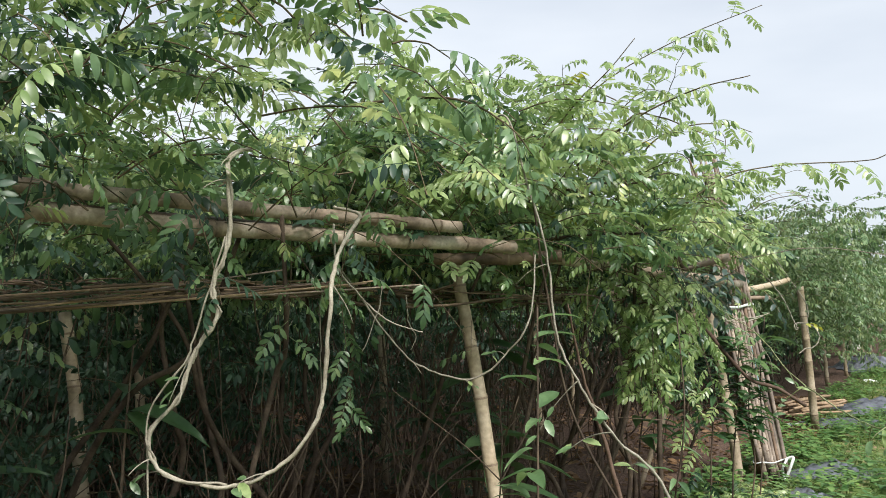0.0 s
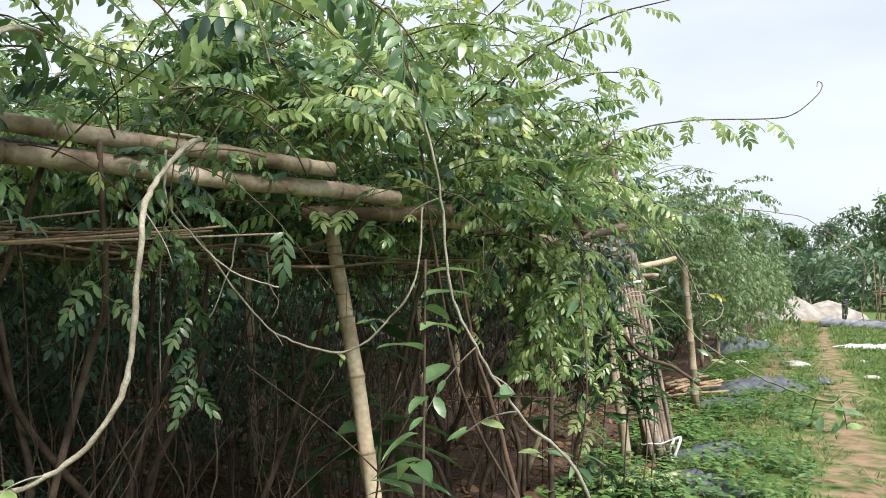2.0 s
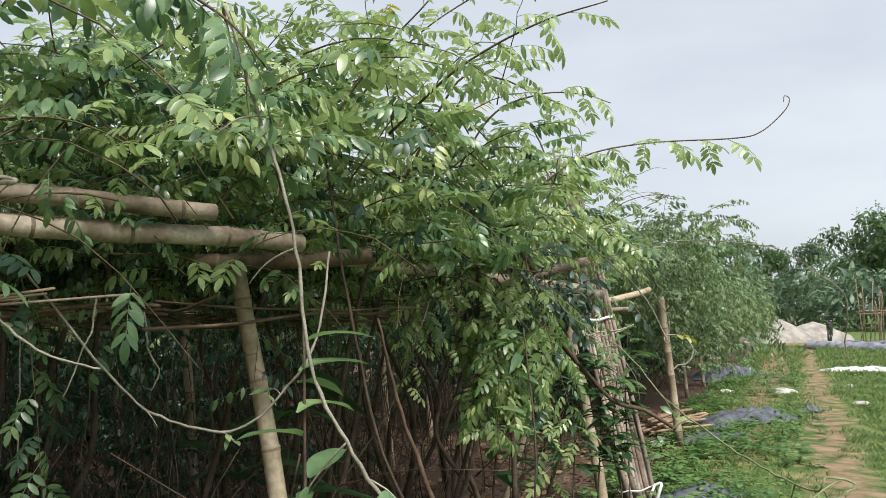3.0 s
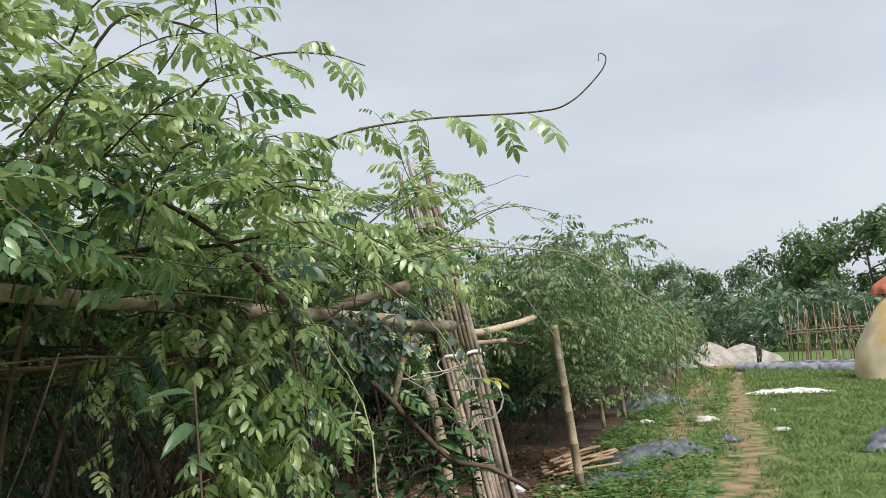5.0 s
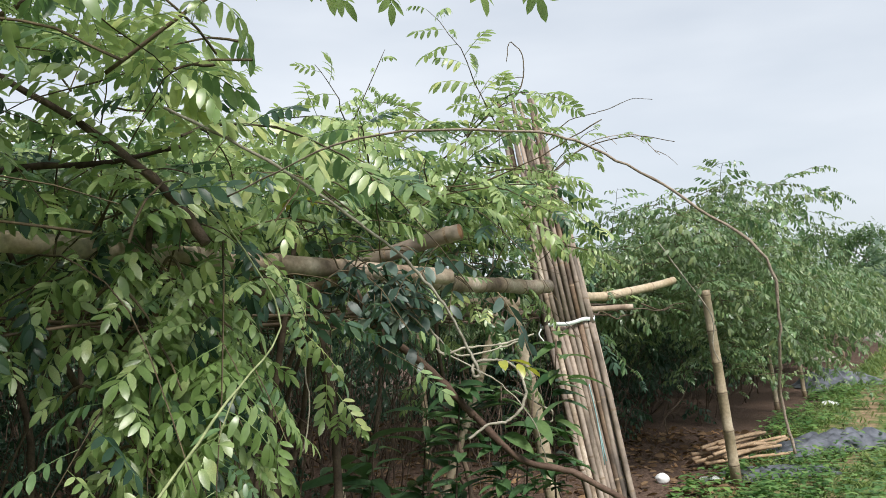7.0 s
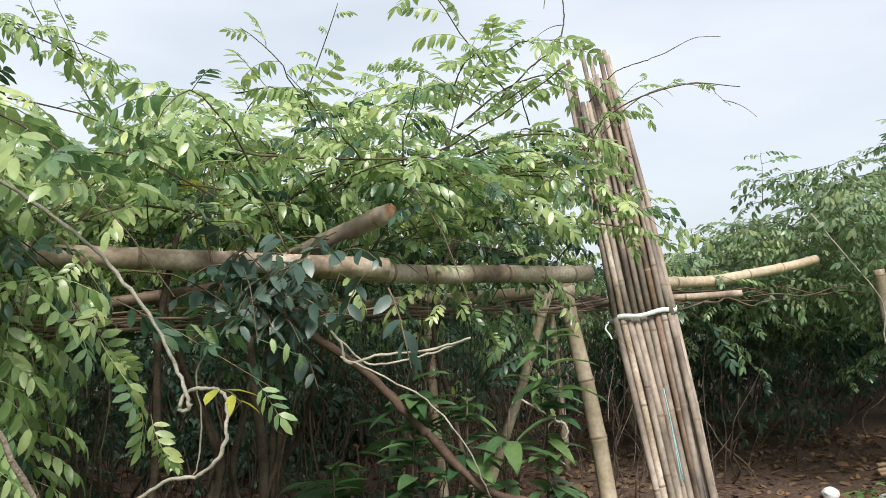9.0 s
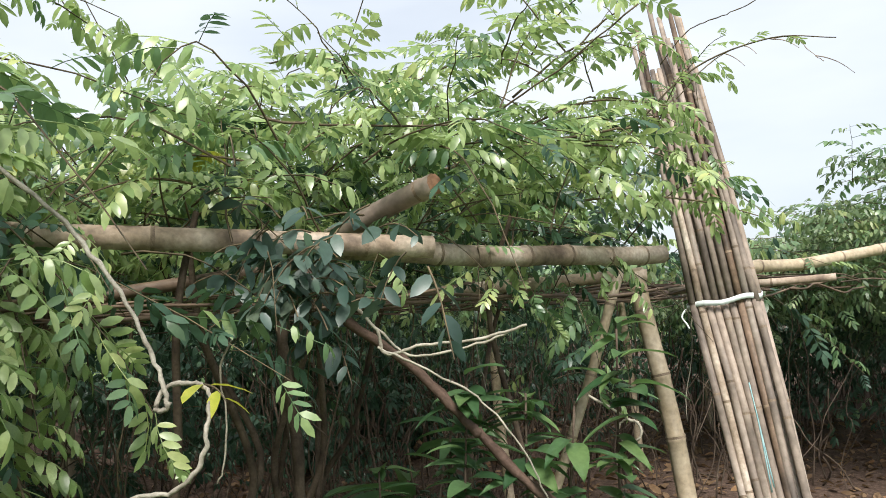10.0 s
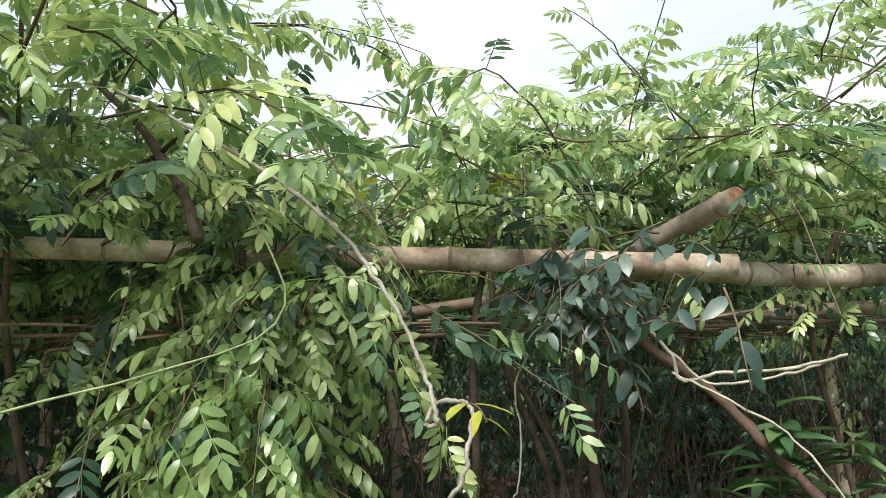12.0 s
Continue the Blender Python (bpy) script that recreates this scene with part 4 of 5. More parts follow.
vine([(0.55, 2.90, 2.10), (0.62, 2.45, 2.05), (0.69, 2.45, 1.83), (0.74, 2.45, 1.66), (0.77, 2.45, 1.43), (0.84, 2.45, 1.28), (0.94, 2.45, 1.14), (1.08, 2.45, 0.99), (1.25, 2.50, 0.50), (1.40, 2.60, 0.02)], 0.0030, 0.0040, VINE, "long green-grey vine trailing down from the trellis", tendrils=8, leaves=7)
vine([(-0.05, 3.20, 1.66), (0.18, 3.30, 1.33), (0.31, 3.30, 1.24), (0.49, 3.30, 1.21), (0.62, 3.30, 1.32), (0.70, 3.30, 1.45), (0.72, 3.50, 1.70)], 0.0035, 0.0035, VINE, "thin vine sagging in front of the post", tendrils=4, leaves=2)
vine([(0.05, 2.75, 1.76), (0.10, 2.60, 1.62), (0.18, 2.60, 1.52), (0.27, 2.60, 1.45), (0.37, 2.60, 1.42)], 0.0035, 0.002, VINE, "thin curling vine tip below the beam")
vine([(1.50, 4.70, 1.80), (1.67, 4.68, 1.52), (1.75, 4.10, 1.38), (1.76, 3.62, 1.24), (1.74, 3.20, 1.19), (1.71, 2.83, 1.17), (1.68, 2.54, 1.18), (1.69, 2.51, 1.21), (1.73, 2.49, 1.20), (1.71, 2.49, 1.18)], 0.0022, 0.0020, VINE_GREEN, "pale green runner reaching out over the path", tendrils=6, leaves=5)
vine([(1.5, 4.45, 1.95), (1.7, 4.52, 1.84), (1.85, 4.6, 1.73), (1.97, 4.63, 1.63), (2.05, 4.65, 1.53), (2.09, 4.66, 1.45), (2.115, 4.66, 1.40), (2.125, 4.655, 1.375), (2.11, 4.65, 1.375), (2.115, 4.665, 1.40), (2.16, 4.67, 1.405), (2.20, 4.65, 1.39), (2.22, 4.62, 1.35), (2.215, 4.61, 1.31), (2.18, 4.6, 1.28), (2.14, 4.58, 1.275), (2.10, 4.56, 1.25)], 0.0036, 0.003, VINE, "pale vine with a curled knot hanging from the leaves", kink=0.0012)
vine([(1.72, 4.2, 1.72), (1.98, 4.02, 1.77), (2.222, 3.897, 1.741), (2.327, 3.925, 1.712), (2.432, 3.925, 1.645), (2.523, 3.906, 1.564), (2.537, 3.925, 1.464), (2.547, 3.963, 1.378), (2.561, 3.963, 1.311)], 0.0016, 0.0022, BARK_PALE, "brown-grey vine arching out over the path", kink=0.001)
vine([(1.80, 5.42, 1.62), (1.88, 5.48, 1.53), (1.95, 5.52, 1.44), (1.965, 5.53, 1.385), (2.05, 5.57, 1.40), (2.18, 5.63, 1.41), (2.27, 5.67, 1.435)], 0.005, 0.003, VINE, "twisted pale vine pair under the beam")
vine([(1.83, 5.45, 1.60), (1.96, 5.53, 1.43), (2.03, 5.56, 1.375), (2.16, 5.62, 1.395), (2.26, 5.67, 1.432)], 0.003, 0.003, VINE, "second strand of a twisted pale vine")
vine([(1.95, 5.52, 1.40), (2.07, 5.58, 1.33), (2.17, 5.62, 1.26), (2.26, 5.64, 1.14), (2.30, 5.7, 1.0)], 0.003, 0.002, VINE, "thin dry vine below the beam")
vine([(1.66, 5.66, 1.60), (1.72, 5.74, 1.47), (1.88, 5.82, 1.33), (2.03, 5.87, 1.16), (2.06, 5.88, 1.13), (2.21, 5.91, 0.98), (2.40, 5.95, 0.92), (2.6, 6.0, 0.8)], 0.015, 0.012, BARK_RED, "thick reddish-brown woody stem leaning under the beam", name="woody_stem")
vine([(1.50, 5.74, 1.62), (1.53, 5.73, 1.37), (1.57, 5.72, 1.09), (1.58, 5.72, 0.5), (1.6, 5.75, -0.02)], 0.016, 0.018, BARK, "upright brown stem in the shade", name="woody_stem")

vine([(1.62, 5.54, 2.0), (1.74, 5.57, 1.97), (2.04, 5.89, 1.99), (2.29, 5.87, 2.07), (2.55, 5.82, 2.20)], 0.004, 0.002, TWIG, "brown woody branch across the vine top")
vine([(1.7, 6.35, 1.93), (1.89, 6.45, 2.0), (2.28, 6.56, 2.05), (2.42, 6.59, 2.05)], 0.006, 0.004, TWIG, "dark bare branch through the leaves")
vine([(0.86, 3.62, 1.5), (0.93, 3.72, 1.2), (1.05, 3.8, 0.85), (1.15, 3.85, 0.5), (1.3, 3.9, 0.0)], 0.004, 0.015, BARK_RED, "leaning brown woody vine stem", name="woody_stem")
vine([(0.70, 3.62, 2.0), (0.78, 3.6, 1.5), (0.9, 3.7, 1.0), (1.2, 3.8, 0.45), (1.35, 3.9, 0.0)], 0.004, 0.008, BARK, "slim leaning woody vine stem", name="woody_stem")
WISP = "thin bare vine tip curling above the leaning canes"
vine([(2.40, 6.98, 2.36), (2.51, 6.95, 2.46), (2.62, 6.95, 2.49), (2.73, 6.95, 2.52), (2.84, 6.95, 2.56), (2.94, 6.95, 2.55)], 0.0028, 0.0012, TWIG, WISP)
vine([(2.45, 6.98, 2.22), (2.56, 6.95, 2.31), (2.65, 6.95, 2.36), (2.77, 6.95, 2.38), (2.87, 6.95, 2.37), (2.92, 6.95, 2.31), (2.96, 6.95, 2.27)], 0.0028, 0.0012, BARK_PALE, WISP, tendrils=5)
vine([(2.0, 7.0, 2.42), (2.15, 7.0, 2.55), (2.25, 7.0, 2.61), (2.30, 7.0, 2.70), (2.30, 7.0, 2.83), (2.24, 7.0, 2.90), (2.22, 7.0, 2.80)], 0.0045, 0.002, TWIG, "dark bare twig curling up beside the canes", tendrils=4)
vine([(3.40, 9.6, 2.05), (3.60, 9.6, 1.75), (3.79, 9.6, 1.45), (3.79, 9.6, 1.21), (3.83, 9.6, 1.09)], 0.006, 0.004, VINE, "pale vine hanging from the next trellis")
ang_ = np.linspace(0, 8.2, 16)
vine([(2.20, 6.42, 1.18), (2.27, 6.42, 1.14)] + [(2.325 + 0.036 * math.sin(a), 6.42, 1.07 - 0.036 * math.cos(a + 3.1)) for a in ang_], 0.0045, 0.003, VINE, "pale tendril curled into a ring before the post", per=3)
BR = "dark woody branch inside the leafy vine"
vine([(0.75, 4.62, 2.32), (0.91, 4.6, 2.17), (1.26, 4.6, 1.95), (1.45, 4.6, 1.79), (1.53, 4.6, 1.68)], 0.006, 0.013, BARK, BR, name="branch", tendrils=4)
vine([(0.60, 4.6, 1.80), (0.85, 4.6, 1.84), (1.10, 4.6, 1.87), (1.29, 4.6, 1.87), (1.48, 4.6, 1.90)], 0.011, 0.005, BARK, BR, name="branch", tendrils=3)
vine([(0.86, 4.3, 2.06), (1.04, 4.3, 2.10), (1.21, 4.3, 2.10), (1.34, 4.3, 2.15)], 0.007, 0.004, BARK, BR, name="branch", tendrils=3)
for k in range(16):
    r_ = np.random.RandomState(900 + k)
    a_ = in_field(r_.uniform(3.2, 10.5), r_.uniform(0.1, 0.9), r_.uniform(1.4, 1.6))
    b_ = a_ + np.array([r_.normal(0, 0.05), r_.normal(0, 0.05), -r_.uniform(0.2, 0.6)])
    vine(wander(a_, b_, 5, 0.015, 950 + k), 0.003, 0.002, VINE if k % 2 else TWIG, "thin dry aerial root hanging below the roof", 4)

# ---- single shoots, leaf by leaf ----
def single_shoot(points, size, mat, label, seed, step=0.07, r0=0.005, key=("hi_a", "hi_b", "hi_d"), start=0.15, stop=0.95, lift=0.0, stem_mat=None):
    r = np.random.RandomState(seed)
    q = spline(points, 6)
    root = empty("vine_shoot", q[0], label, "vine shoot", "leafy vine shoots")
    v, f = tube_arrays(q, np.linspace(r0, r0 * 0.35, len(q)), 6)
    link_mesh("stem", v, f, stem_mat or TWIG, root)
    cum = np.r_[0, np.cumsum(np.linalg.norm(np.diff(q, axis=0), axis=1))]
    s, sign = cum[-1] * start, 1
    while s < cum[-1] * stop:
        i = min(len(q) - 2, max(0, np.searchsorted(cum, s) - 1))
        at = q[i] + (q[i + 1] - q[i]) * (s - cum[i]) / max(1e-6, cum[i + 1] - cum[i])
        fwd = unit(q[i + 1] - q[i])
        hor = unit(np.cross(fwd, (0.03, 0.02, 1)))
        d = unit(hor * sign * r.uniform(0.5, 1.0) + fwd * r.uniform(0.2, 0.9) + np.array([0, 0, lift + r.uniform(-0.35, 0.25)]))
        u = np.array([r.normal(0, 0.3), r.normal(0, 0.3), 1.0])
        leaf_part(key[r.randint(len(key))], mat, at, d, u, size * r.uniform(0.75, 1.2), root)
        sign = -sign
        s += step * r.uniform(0.7, 1.3)
    return root


SH = "young bright green vine shoot standing clear against the sky"
single_shoot([(0.66, 3.64, 1.95), (0.72, 3.63, 2.12), (0.87, 3.59, 2.33), (1.02, 3.54, 2.48), (1.12, 3.5, 2.60)], 0.150, LEAF_YOUNG, SH, 1)
single_shoot([(0.68, 4.0, 1.9), (0.75, 3.95, 2.2), (0.86, 3.90, 2.35), (1.05, 3.84, 2.52), (1.34, 3.76, 2.67), (1.67, 3.65, 2.78)], 0.150, LEAF_YOUNG, SH, 2)
single_shoot([(1.45, 4.30, 1.98), (1.68, 4.32, 2.14), (1.95, 4.33, 2.20), (2.31, 4.33, 2.22), (2.42, 4.30, 2.24), (2.51, 4.27, 2.32), (2.535, 4.27, 2.37), (2.515, 4.27, 2.385), (2.51, 4.27, 2.36)], 0.17, LEAF_YOUNG, "long leafy vine shoot ending in a bare curled tendril", 3, stop=0.72, lift=-0.1, r0=0.004)
single_shoot([(1.1, 4.4, 1.95), (1.3, 4.35, 2.3), (1.5, 4.33, 2.40), (1.68, 4.31, 2.40), (1.8, 4.3, 2.36)], 0.150, LEAF_YOUNG, SH, 12)
single_shoot([(0.9, 3.7, 2.1), (1.1, 3.5, 2.25), (1.32, 3.34, 2.34), (1.5, 3.2, 2.36)], 0.141, LEAF_YOUNG, SH, 13)
single_shoot([(0.1, 2.6, 2.12), (0.45, 2.42, 2.10), (0.62, 2.40, 2.02), (0.70, 2.42, 1.93)], 0.17, LEAF_MID, "dark leafy shoot hanging over the path", 16, 0.05, lift=-0.1)
single_shoot([(0.95, 4.05, 2.0), (1.15, 4.0, 2.36), (1.30, 4.02, 2.38), (1.44, 4.07, 2.34), (1.62, 4.12, 2.28)], 0.132, LEAF_YOUNG, SH, 4)
single_shoot([(1.10, 5.65, 2.05), (1.04, 5.59, 2.23), (1.00, 5.45, 2.42), (0.98, 5.4, 2.52)], 0.085, LEAF_YOUNG, SH, 5, step=0.05, r0=0.003)
single_shoot([(1.50, 6.02, 2.0), (1.56, 6.01, 2.19), (1.70, 5.99, 2.48), (1.74, 5.98, 2.56)], 0.08, LEAF_YOUNG, SH, 6, step=0.05, r0=0.003)
single_shoot([(1.22, 5.6, 2.0), (1.19, 5.52, 2.15), (1.16, 5.32, 2.46)], 0.085, LEAF_YOUNG, SH, 7, step=0.05, r0=0.003)
single_shoot([(0.98, 4.92, 1.95), (1.01, 4.93, 2.09), (1.12, 4.94, 2.37)], 0.085, LEAF_YOUNG, SH, 8, step=0.05, r0=0.003)
single_shoot([(2.2, 6.7, 1.9), (2.35, 6.75, 2.1), (2.55, 6.8, 2.28), (2.8, 6.8, 2.34), (3.0, 6.78, 2.30)], 0.12, LEAF_YOUNG, "thin curving vine shoot with sparse leaves beside the canes", 9, step=0.14)
single_shoot([(2.16, 4.67, 1.405), (2.20, 4.66, 1.40), (2.235, 4.64, 1.385)], 0.05, LEAF_YELLOW, "yellow-green leaves on the curled vine knot", 11, step=0.02, r0=0.002, key=("broad",))
for k, pts_ in enumerate([[(1.9, 6.4, 1.92), (2.15, 6.5, 2.0), (2.4, 6.6, 1.97), (2.6, 6.68, 1.86)], [(1.95, 6.6, 2.1), (2.2, 6.65, 2.18), (2.45, 6.7, 2.14), (2.6, 6.72, 2.06)], [(2.0, 6.5, 1.8), (2.3, 6.62, 1.83), (2.55, 6.75, 1.80), (2.72, 6.8, 1.74)], [(1.9, 6.7, 2.25), (2.1, 6.75, 2.4), (2.3, 6.8, 2.45), (2.45, 6.8, 2.38)]]):
    single_shoot(pts_, 0.135, LEAF_YOUNG, "light green leafy shoot in front of the leaning canes", 60 + k, 0.05)
HG = "bright green leafy spray hanging from the trellis edge"
for k, (s, w, z, ln) in enumerate([(5.62, -0.25, 1.62, 0.30), (5.75, -0.2, 1.55, 0.32), (5.55, -0.2, 1.45, 0.34), (5.7, -0.2, 1.36, 0.36), (5.6, -0.2, 1.26, 0.34), (5.82, -0.1, 1.45, 0.30), (5.45, -0.2, 1.55, 0.32), (5.4, -0.15, 1.32, 0.34), (5.75, -0.15, 1.22, 0.30), (5.5, -0.2, 1.18, 0.32)]):
    s += 0.22
    ln *= 0.6
    p_ = in_field(s, w + 0.32, z)
    _, n_ = edge_at(s)
    r_ = np.random.RandomState(400 + k)
    o_ = np.array([-n_[0], -n_[1], 0]) + np.array([r_.normal(0, 0.35), r_.normal(0, 0.35), 0])
    single_shoot([p_, p_ + o_ * ln * 0.5 + [0, 0, 0.05], p_ + o_ * ln + [0, 0, -0.02], p_ + o_ * ln * 1.25 + [0, 0, -0.09]], 0.165, LEAF_YOUNG, HG, 30 + k, 0.05, lift=0.0)

for k in range(18):
    r_ = np.random.RandomState(1400 + k)
    p_ = np.array([1.24, 4.88, 1.0 + 0.034 * k]) + r_.normal(0, 1, 3) * [0.07, 0.07, 0.02]
    az_ = -0.75 + r_.normal(0, 0.85)
    o_, ln = np.array([math.cos(az_), math.sin(az_), 0]), r_.uniform(0.10, 0.18)
    single_shoot([p_, p_ + o_ * ln * 0.5 + [0, 0, 0.06], p_ + o_ * ln + [0, 0, 0.04], p_ + o_ * ln * 1.3 + [0, 0, -0.03]], 0.158, LEAF_YOUNG, HG, 1450 + k, 0.055, lift=0.05, r0=0.0035, start=0.3)


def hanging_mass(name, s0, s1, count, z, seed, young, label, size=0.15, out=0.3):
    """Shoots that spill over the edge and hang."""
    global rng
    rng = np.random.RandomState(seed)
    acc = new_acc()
    choose = by_age_and_shade(young, 0.35)
    for i in range(count):
        s = rng.uniform(s0, s1)
        p = in_field(s, rng.uniform(-out, 0.35), rng.uniform(*z))
        _, n_ = edge_at(s)
        way = np.array([-n_[0] * 0.5 + rng.normal(0, 0.6), -n_[1] * 0.5 + rng.normal(0, 0.6), rng.uniform(-0.7, 0.4)])
        leafy(acc, shoot_curve(p, way, rng.uniform(0.3, 0.65), rng.uniform(0.4, 1.0), 7), 0.05, size, choose, ["hi_a", "hi_b", "hi_c", "hi_d"], lift=-0.05)
    return plant(name, in_field((s0 + s1) / 2, 0.2, 0), acc, label, "climbing plant", [(wander(in_field((s0 + s1) / 2, 0.25, 0), in_field((s0 + s1) / 2, 0.1, 1.8), 6, 0.05, seed), 0.014, 0.008)], group="vines on the trellis")


hanging_mass("climbing_vine", 5.65, 6.05, 20, (1.4, 1.9), 101, 1.0, "bright green vine curtain spilling over the trellis edge", out=0.08)
hanging_mass("climbing_vine", 2.4, 4.3, 8, (1.75, 2.0), 105, 0.15, "green vine shoots hanging over the beam and its ties", out=0.15)
hanging_mass("climbing_vine", 0.8, 2.7, 20, (1.8, 2.1), 103, 0.12, "mixed green vine hanging over the beam", out=0.35)
hanging_mass("climbing_vine", 7.0, 8.2, 7, (1.62, 1.85), 104, 0.5, "light green vine over the beam end", out=0.1)

# dark bluish leaves gathered at the beam
rng = np.random.RandomState(120)
acc_ = new_acc()
for i in range(48):
    p_ = np.array([1.80, 5.44, 1.60]) + rng.normal(0, 1, 3) * [0.12, 0.06, 0.08]
    way_ = np.array([rng.normal(0.05, 0.6), -0.6 + rng.normal(0, 0.4), rng.uniform(-0.6, 0.4)])
    leafy(acc_, shoot_curve(p_, way_, rng.uniform(0.08, 0.17), 0.5, 5), 0.035, 0.072, lambda z, t: 0, ["broad"], 0.003, 0.0015, lift=-0.2, bare=False)
plant("leafy_creeper", (1.80, 5.50, 1.60), acc_, "creeper with drooping blue-grey rounded leaves on the beam", "creeper", mats=[LEAF_BLUE])


def broad_plant(name, at, height, count, leaf, seed, label, mat=None, lean=(0, 0)):
    """An upright young plant with whorls of broad leaves."""
    global rng
    rng = np.random.RandomState(seed)
    acc = new_acc()
    at = np.array(at, float)
    tip = at + [lean[0], lean[1], height]
    for i in range(count):
        t = rng.uniform(0.45, 1.0)
        p = at + (tip - at) * t
        az = i * 2.4 + rng.normal(0, 0.3)
        acc["leaf"].append((("big" if rng.rand() < 0.6 else "big_narrow") if leaf > 0.11 else "broad", p + rng.normal(0, 0.015, 3), np.array([math.cos(az), math.sin(az), rng.uniform(-0.25, 0.5)]), np.array([rng.normal(0, 0.2), rng.normal(0, 0.2), 1.0]), leaf * rng.uniform(0.7, 1.15), 0))
    return plant(name, at, acc, label, "shrub", [(wander(at, tip, 4, 0.02, seed), min(0.010, leaf * 0.04), 0.003)], mats=[mat or LEAF_BROAD])


BP = "young plant with large glossy dark green leaves in the shade"
broad_plant("broadleaf_plant", (-0.72, 2.95, 0), 1.36, 10, 0.27, 131, BP)
broad_plant("broadleaf_plant", (-1.25, 2.75, 0), 0.95, 7, 0.28, 132, BP)
broad_plant("broadleaf_plant", (0.55, 4.5, 0), 1.0, 10, 0.36, 133, BP)
broad_plant("broadleaf_plant", (0.1, 4.9, 0), 0.9, 10, 0.34, 134, BP)
broad_plant("broadleaf_plant", (0.45, 4.6, 0), 1.35, 10, 0.36, 135, BP)
broad_plant("broadleaf_plant", (0.60, 4.95, 0), 1.6, 12, 0.18, 136, BP)
broad_plant("broadleaf_plant", (1.55, 6.4, 0), 1.0, 9, 0.40, 137, BP)
for k, (x, y, h, n_) in enumerate([(1.95, 5.90, 1.28, 60), (2.10, 5.95, 1.24, 60), (2.32, 6.12, 1.40, 60), (1.80, 6.1, 1.12, 40), (2.22, 6.0, 1.2, 40), (1.6, 6.0, 1.0, 30)]):
    broad_plant("leafy_shrub", (x, y, 0), h, n_, 0.15, 140 + k, "bushy shrub with oval green leaves below the beam", LEAF_BROAD, (0.05, 0.02))
broad_plant("leafy_sprig", (0.72, 2.80, 0.0), 1.50, 22, 0.15, 150, "slender sapling with oval green leaves before the post", LEAF_MID)
broad_plant("leafy_sprig", (1.36, 3.9, 0.0), 1.46, 20, 0.115, 151, "slender sapling with oval green leaves at the trellis edge", LEAF_MID)

# ---- grass, weeds and litter ----
def scatter(name, count, where, rows_of, mats, label, category, seed):
    global rng
    rng = np.random.RandomState(seed)
    rows = []
    for i in range(count):
        p = where()
        if p is not None:
            rows += rows_of(p)
    v, f, m = place_leaves(rows)
    tagged(link_mesh(name, v, f, mats, None, "", m), label, category, kind="stuff")


def track_u(x, y):
    return (x - 0.5 * (y - 3)) * 0.894


def on_grass():
    y = 3.5 + 30 * rng.rand() ** 1.6 if rng.rand() < 0.8 else rng.uniform(-5.0, 5.0)
    u = rng.uniform(0.25, 7.5)
    worn = abs(u - 2.0 + 0.45 * noise.noise((y * 0.35, 0, 0)) + 0.2 * noise.noise((y * 1.7, u, 4)))
    if rng.rand() < 1.35 - 3.0 * worn:
        return None
    if y > 12 and abs(u - 1.1) < 0.35 and rng.rand() < 0.75:
        return None
    x = u / 0.894 + 0.5 * (y - 3)
    if noise.noise((x * 0.9, y * 0.9, 3)) < -0.25 and rng.rand() < 0.7:
        return None
    return np.array([x, y, 0.0])


def tuft(p):
    far = 1 + 0.07 * max(0, p[1] - 8)
    out = []
    for k in range(6):
        az = rng.uniform(0, 6.283)
        out.append(("blade", p + rng.normal(0, 0.045, 3) * [1, 1, 0], np.array([math.cos(az) * 0.7, math.sin(az) * 0.7, rng.uniform(0.5, 1.2)]), np.array([0, 0, 1.0]), rng.uniform(0.05, 0.10) * far, 0))
    return out


scatter("grass", 23000, on_grass, tuft, [GRASS], "short green grass growing beside the trellis", "grass", 161)


def in_weeds():
    y = 4.0 + 16 * rng.rand() ** 1.3
    u = 0.1 + 1.9 * rng.rand() ** 1.5 if rng.rand() < 0.88 else rng.uniform(2.5, 6.5)
    if abs(u - 2.0) < 0.3 and rng.rand() < 0.8:
        return None
    x = u / 0.894 + 0.5 * (y - 3)
    if noise.noise((x * 0.8, y * 0.8, 9)) < -0.15:
        return None
    return np.array([x, y, rng.uniform(0.03, 0.14)])


def weed(p):
    out = []
    for k in range(6):
        az = rng.uniform(0, 6.283)
        out.append(("broad_wide", p + rng.normal(0, 0.03, 3), np.array([math.cos(az), math.sin(az), rng.uniform(-0.1, 0.5)]), np.array([0, 0, 1.0]), rng.uniform(0.05, 0.09), 0))
    return out


scatter("weeds", 2300, in_weeds, weed, [WEED], "low broad-leaved green weeds along the trellis foot", "weeds", 162)


def in_litter():
    s, w = rng.uniform(1.0, 15.0), 6.5 * rng.rand() ** 1.4 - 0.3
    return in_field(s, w, rng.uniform(0.005, 0.045))


def dead_leaf(p):
    az = rng.uniform(0, 6.283)
    return [("broad", p, np.array([math.cos(az), math.sin(az), rng.normal(0, 0.25)]), np.array([rng.normal(0, 0.5), rng.normal(0, 0.5), 1.0]), rng.uniform(0.05, 0.12), 0)]


scatter("leaf_litter", 9000, in_litter, dead_leaf, [DRY], "dry brown fallen leaves covering the ground under the trellis", "leaf litter", 163)

